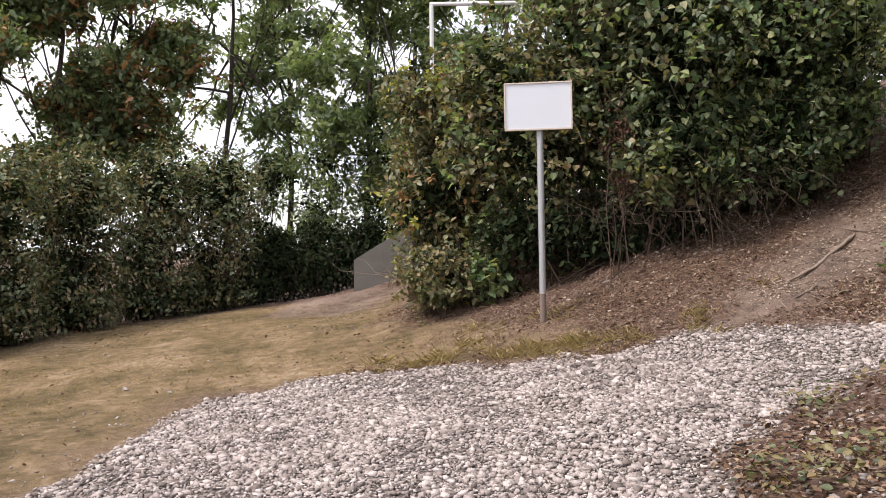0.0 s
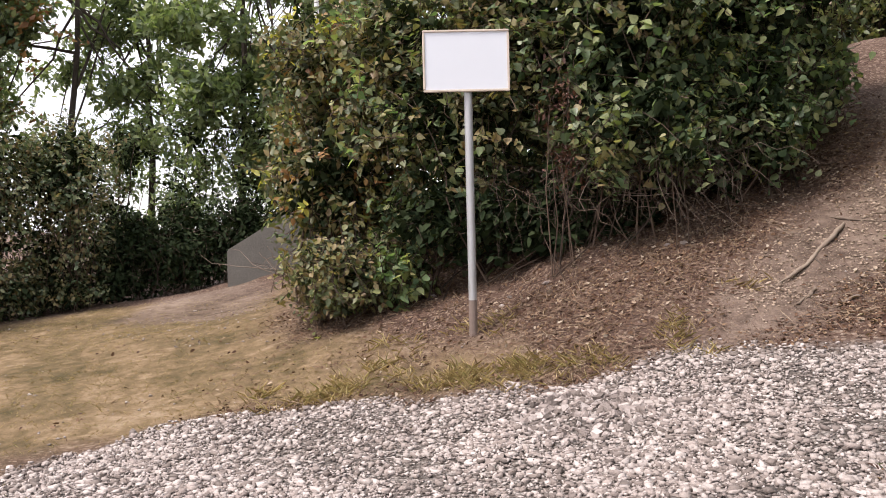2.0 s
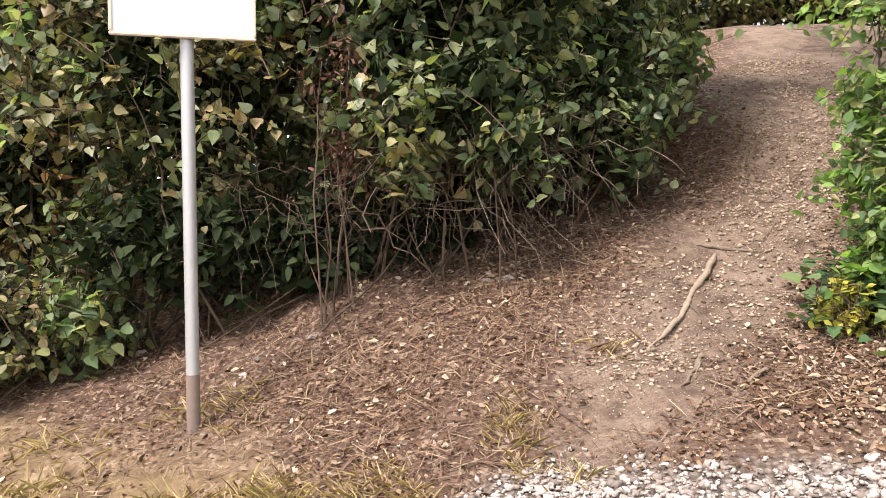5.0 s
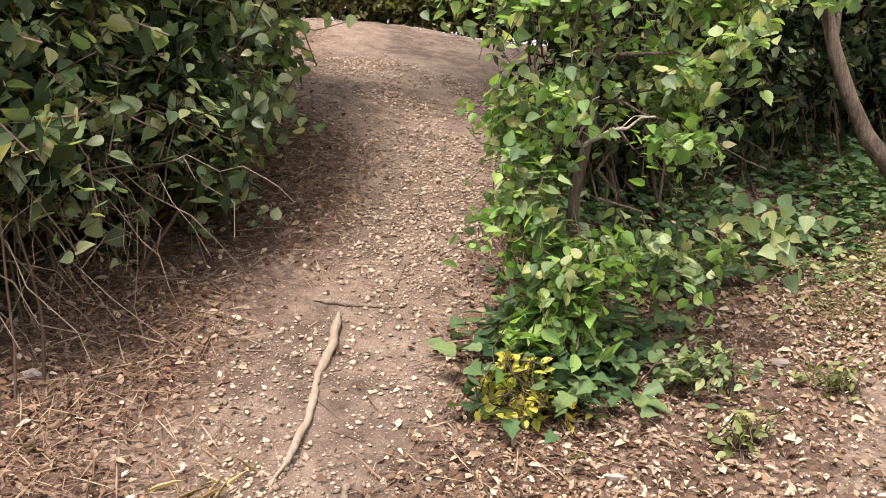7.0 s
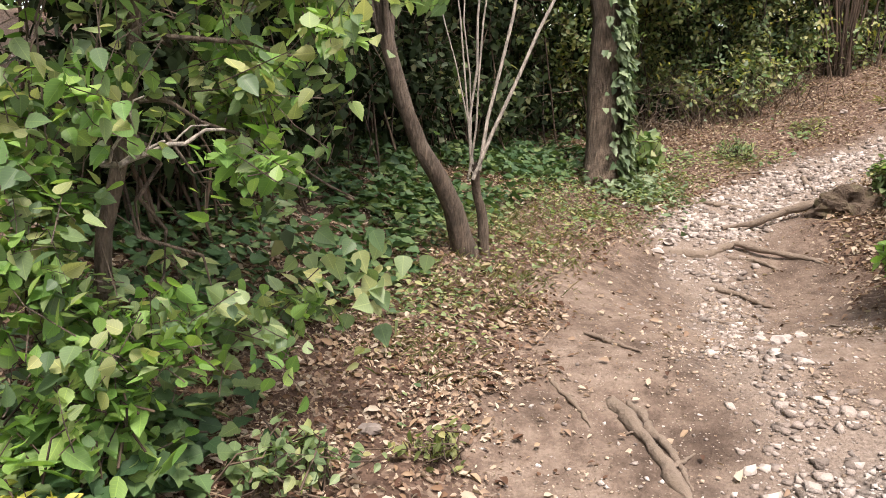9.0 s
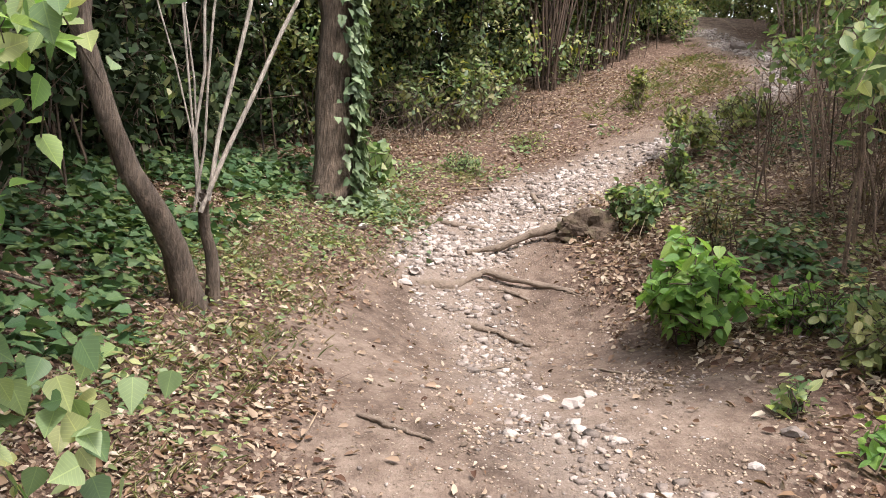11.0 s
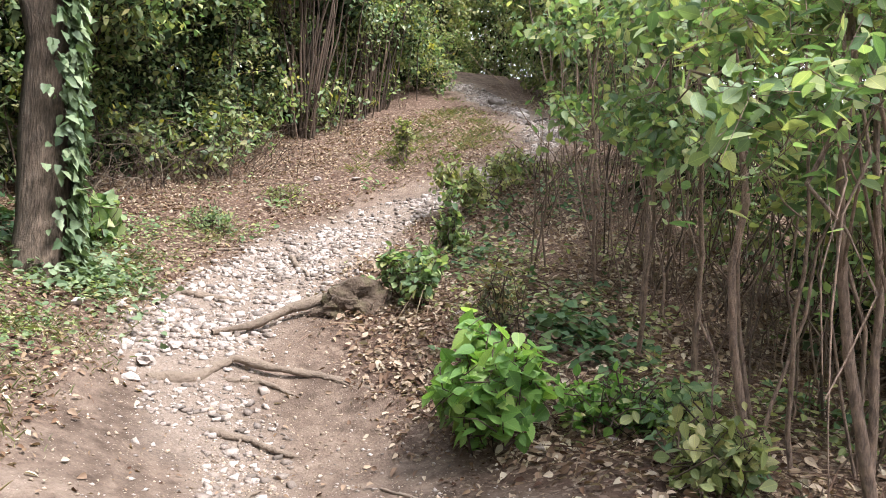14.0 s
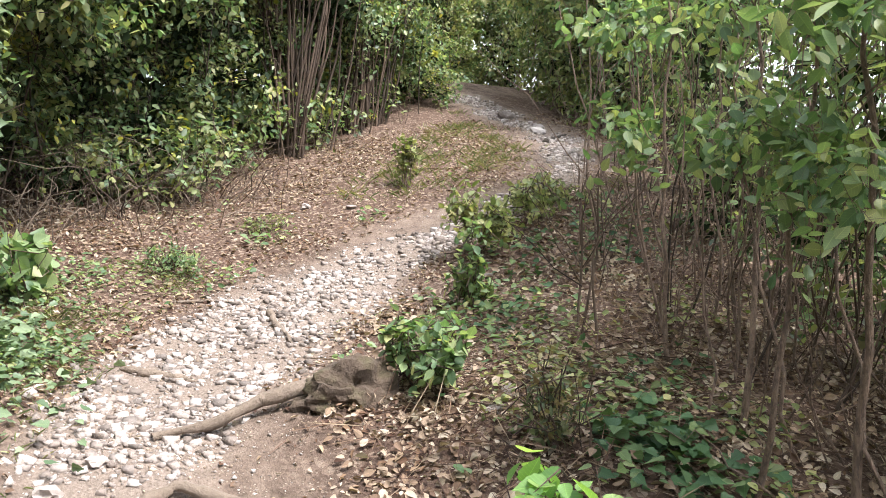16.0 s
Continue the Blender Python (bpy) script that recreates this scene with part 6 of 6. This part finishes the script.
IVY_BED = [(4.05, 6.95), (4.2, 6.88), (4.6, 6.84), (5.2, 6.76), (6.0, 6.5), (6.9, 6.45), (8.2, 6.0), (9.2, 5.7), (10.6, 5.2), (11.2, 5.6), (10.6, 6.8), (8.0, 7.6), (5.6, 7.9), (4.5, 7.5), (4.0, 7.2)]
px, py, r = spots(26000, (3.7, 5.0, 11.5, 8.0), lambda x, y: soft(inside(x, y, IVY_BED), 0.25) * np.clip(0.6 + 0.7 * vnoise(x, y, 0.5, 17), 0.15, 1), 51)
ground_cover("ivy_bed", px, py, r, 0.12, 0.045 + 0.045 * r.random(len(px)), IVY, L_IVY, "dark green ivy covering the ground")
px, py, r = spots(6500, (3.5, 6.4, 4.8, 7.5), lambda x, y: np.exp(-(((x - 4.08) / 0.27) ** 2 + ((y - 6.98) / 0.2) ** 2)), 52)
ground_cover("ivy_bed", px, py, r, 0.2, 0.05 + 0.05 * r.random(len(px)), IVY, L_IVY, "dark green ivy heaped beside the side trail")
px, py, r = spots(26000, (4.6, 3.6, 11.2, 7.0), lambda x, y: verge(x, y) * np.clip(0.4 + 0.9 * vnoise(x, y, 0.35, 60), 0.1, 1), 57)
ground_cover("verge_weeds", px, py, r, 0.09, 0.015 + 0.03 * r.random(len(px)) ** 2, OVATE, L_MID, "low green weeds on the verge")
px, py, r = spots(13000, (4.6, 3.6, 11.2, 7.0), lambda x, y: verge(x, y) * np.clip(0.35 + 0.9 * vnoise(x, y, 0.45, 18), 0.08, 1), 53)
ground_cover("verge_weeds", px, py, r, 0.07, 0.02 + 0.045 * r.random(len(px)) ** 2, LANCE, L_GRASS, "low green weeds on the verge")
px, py, r = spots(7000, (4.6, 0.5, 10.5, 3.7), lambda x, y: (along(x, y, TRAIL) > 0.5) * np.clip(0.25 + 1.0 * vnoise(x, y, 0.6, 21), 0, 1) * 0.7, 56)
ground_cover("ivy_bed", px, py, r, 0.1, 0.035 + 0.04 * r.random(len(px)), IVY, L_IVY, "dark ivy and seedlings under the thicket")
px, py, r = spots(3000, (6.6, 2.2, 8.2, 3.6), lambda x, y: np.exp(-(((x - 7.25) / 0.28) ** 2 + ((y - 2.85) / 0.22) ** 2)), 54)
ground_cover("ivy_bed", px, py, r, 0.1, 0.05 + 0.04 * r.random(len(px)), IVY, L_IVY, "bluish dark ivy under the saplings")
px, py, r = spots(9000, (4.5, -0.5, 12, 4.0), lambda x, y: np.exp(-((along(x, y, TRAIL) - 0.6) / 0.4) ** 2) * (vnoise(x, y, 0.45, 19) > 0.15) * (y < 3.6), 55)
ground_cover("low_weeds", px, py, r, 0.09, 0.03 + 0.04 * r.random(len(px)), OVATE, L_MID, "low green seedlings in the litter")

px, py, r = spots(12000, (4.6, 1.2, 10.5, 3.9), lambda x, y: (along(x, y, TRAIL) > 0.35) * (vnoise(x, y, 0.4, 61) > 0.1) * 0.7, 58, 0.3)
ground_cover("low_weeds", px, py, r, 0.12, 0.02 + 0.035 * r.random(len(px)), OVATE, L_FAR, "yellow-green seedlings under the saplings")
px, py, r = spots(6500, (8.2, 4.3, 11.2, 6.0), lambda x, y: np.exp(-(((x - 9.5) / 0.55) ** 2 + ((y - 5.1) / 0.3) ** 2)), 59)
ground_cover("ivy_bed", px, py, r, 0.14, 0.035 + 0.035 * r.random(len(px)), IVY, L_CLIMB, "grey-green ivy spreading from the tree's foot")
px, py, r = spots(9000, (8.6, 3.2, 12.4, 5.2), lambda x, y: (along(x, y, TRAIL) > 0.1) * (vnoise(x, y, 0.45, 64) > 0.0) * np.exp(-((along(x, y, TRAIL) - 0.6) / 0.5) ** 2), 65)
ground_cover("verge_weeds", px, py, r, 0.1, 0.02 + 0.03 * r.random(len(px)), OVATE, L_MID, "low green weeds on the verge")
px, py, r = spots(5000, (1.1, 2.8, 3.6, 5.2), lambda x, y: litter_share(x, y) * 0.35, 66)
pebble_mesh("chippings", px, py, 0.006 + 0.02 * r.random(len(px)) ** 3, r, ground, CHUNK_V, CHUNK_F, 0.2)
px, py, r = spots(2600, (1.3, 3.4, 3.2, 5.0), lambda x, y: litter_share(x, y) * (vnoise(x, y, 0.4, 67) > 0.1), 68)
ground_cover("low_weeds", px, py, r, 0.12, 0.02 + 0.03 * r.random(len(px)), OVATE, L_MIX, "low brownish-green weeds in the litter")
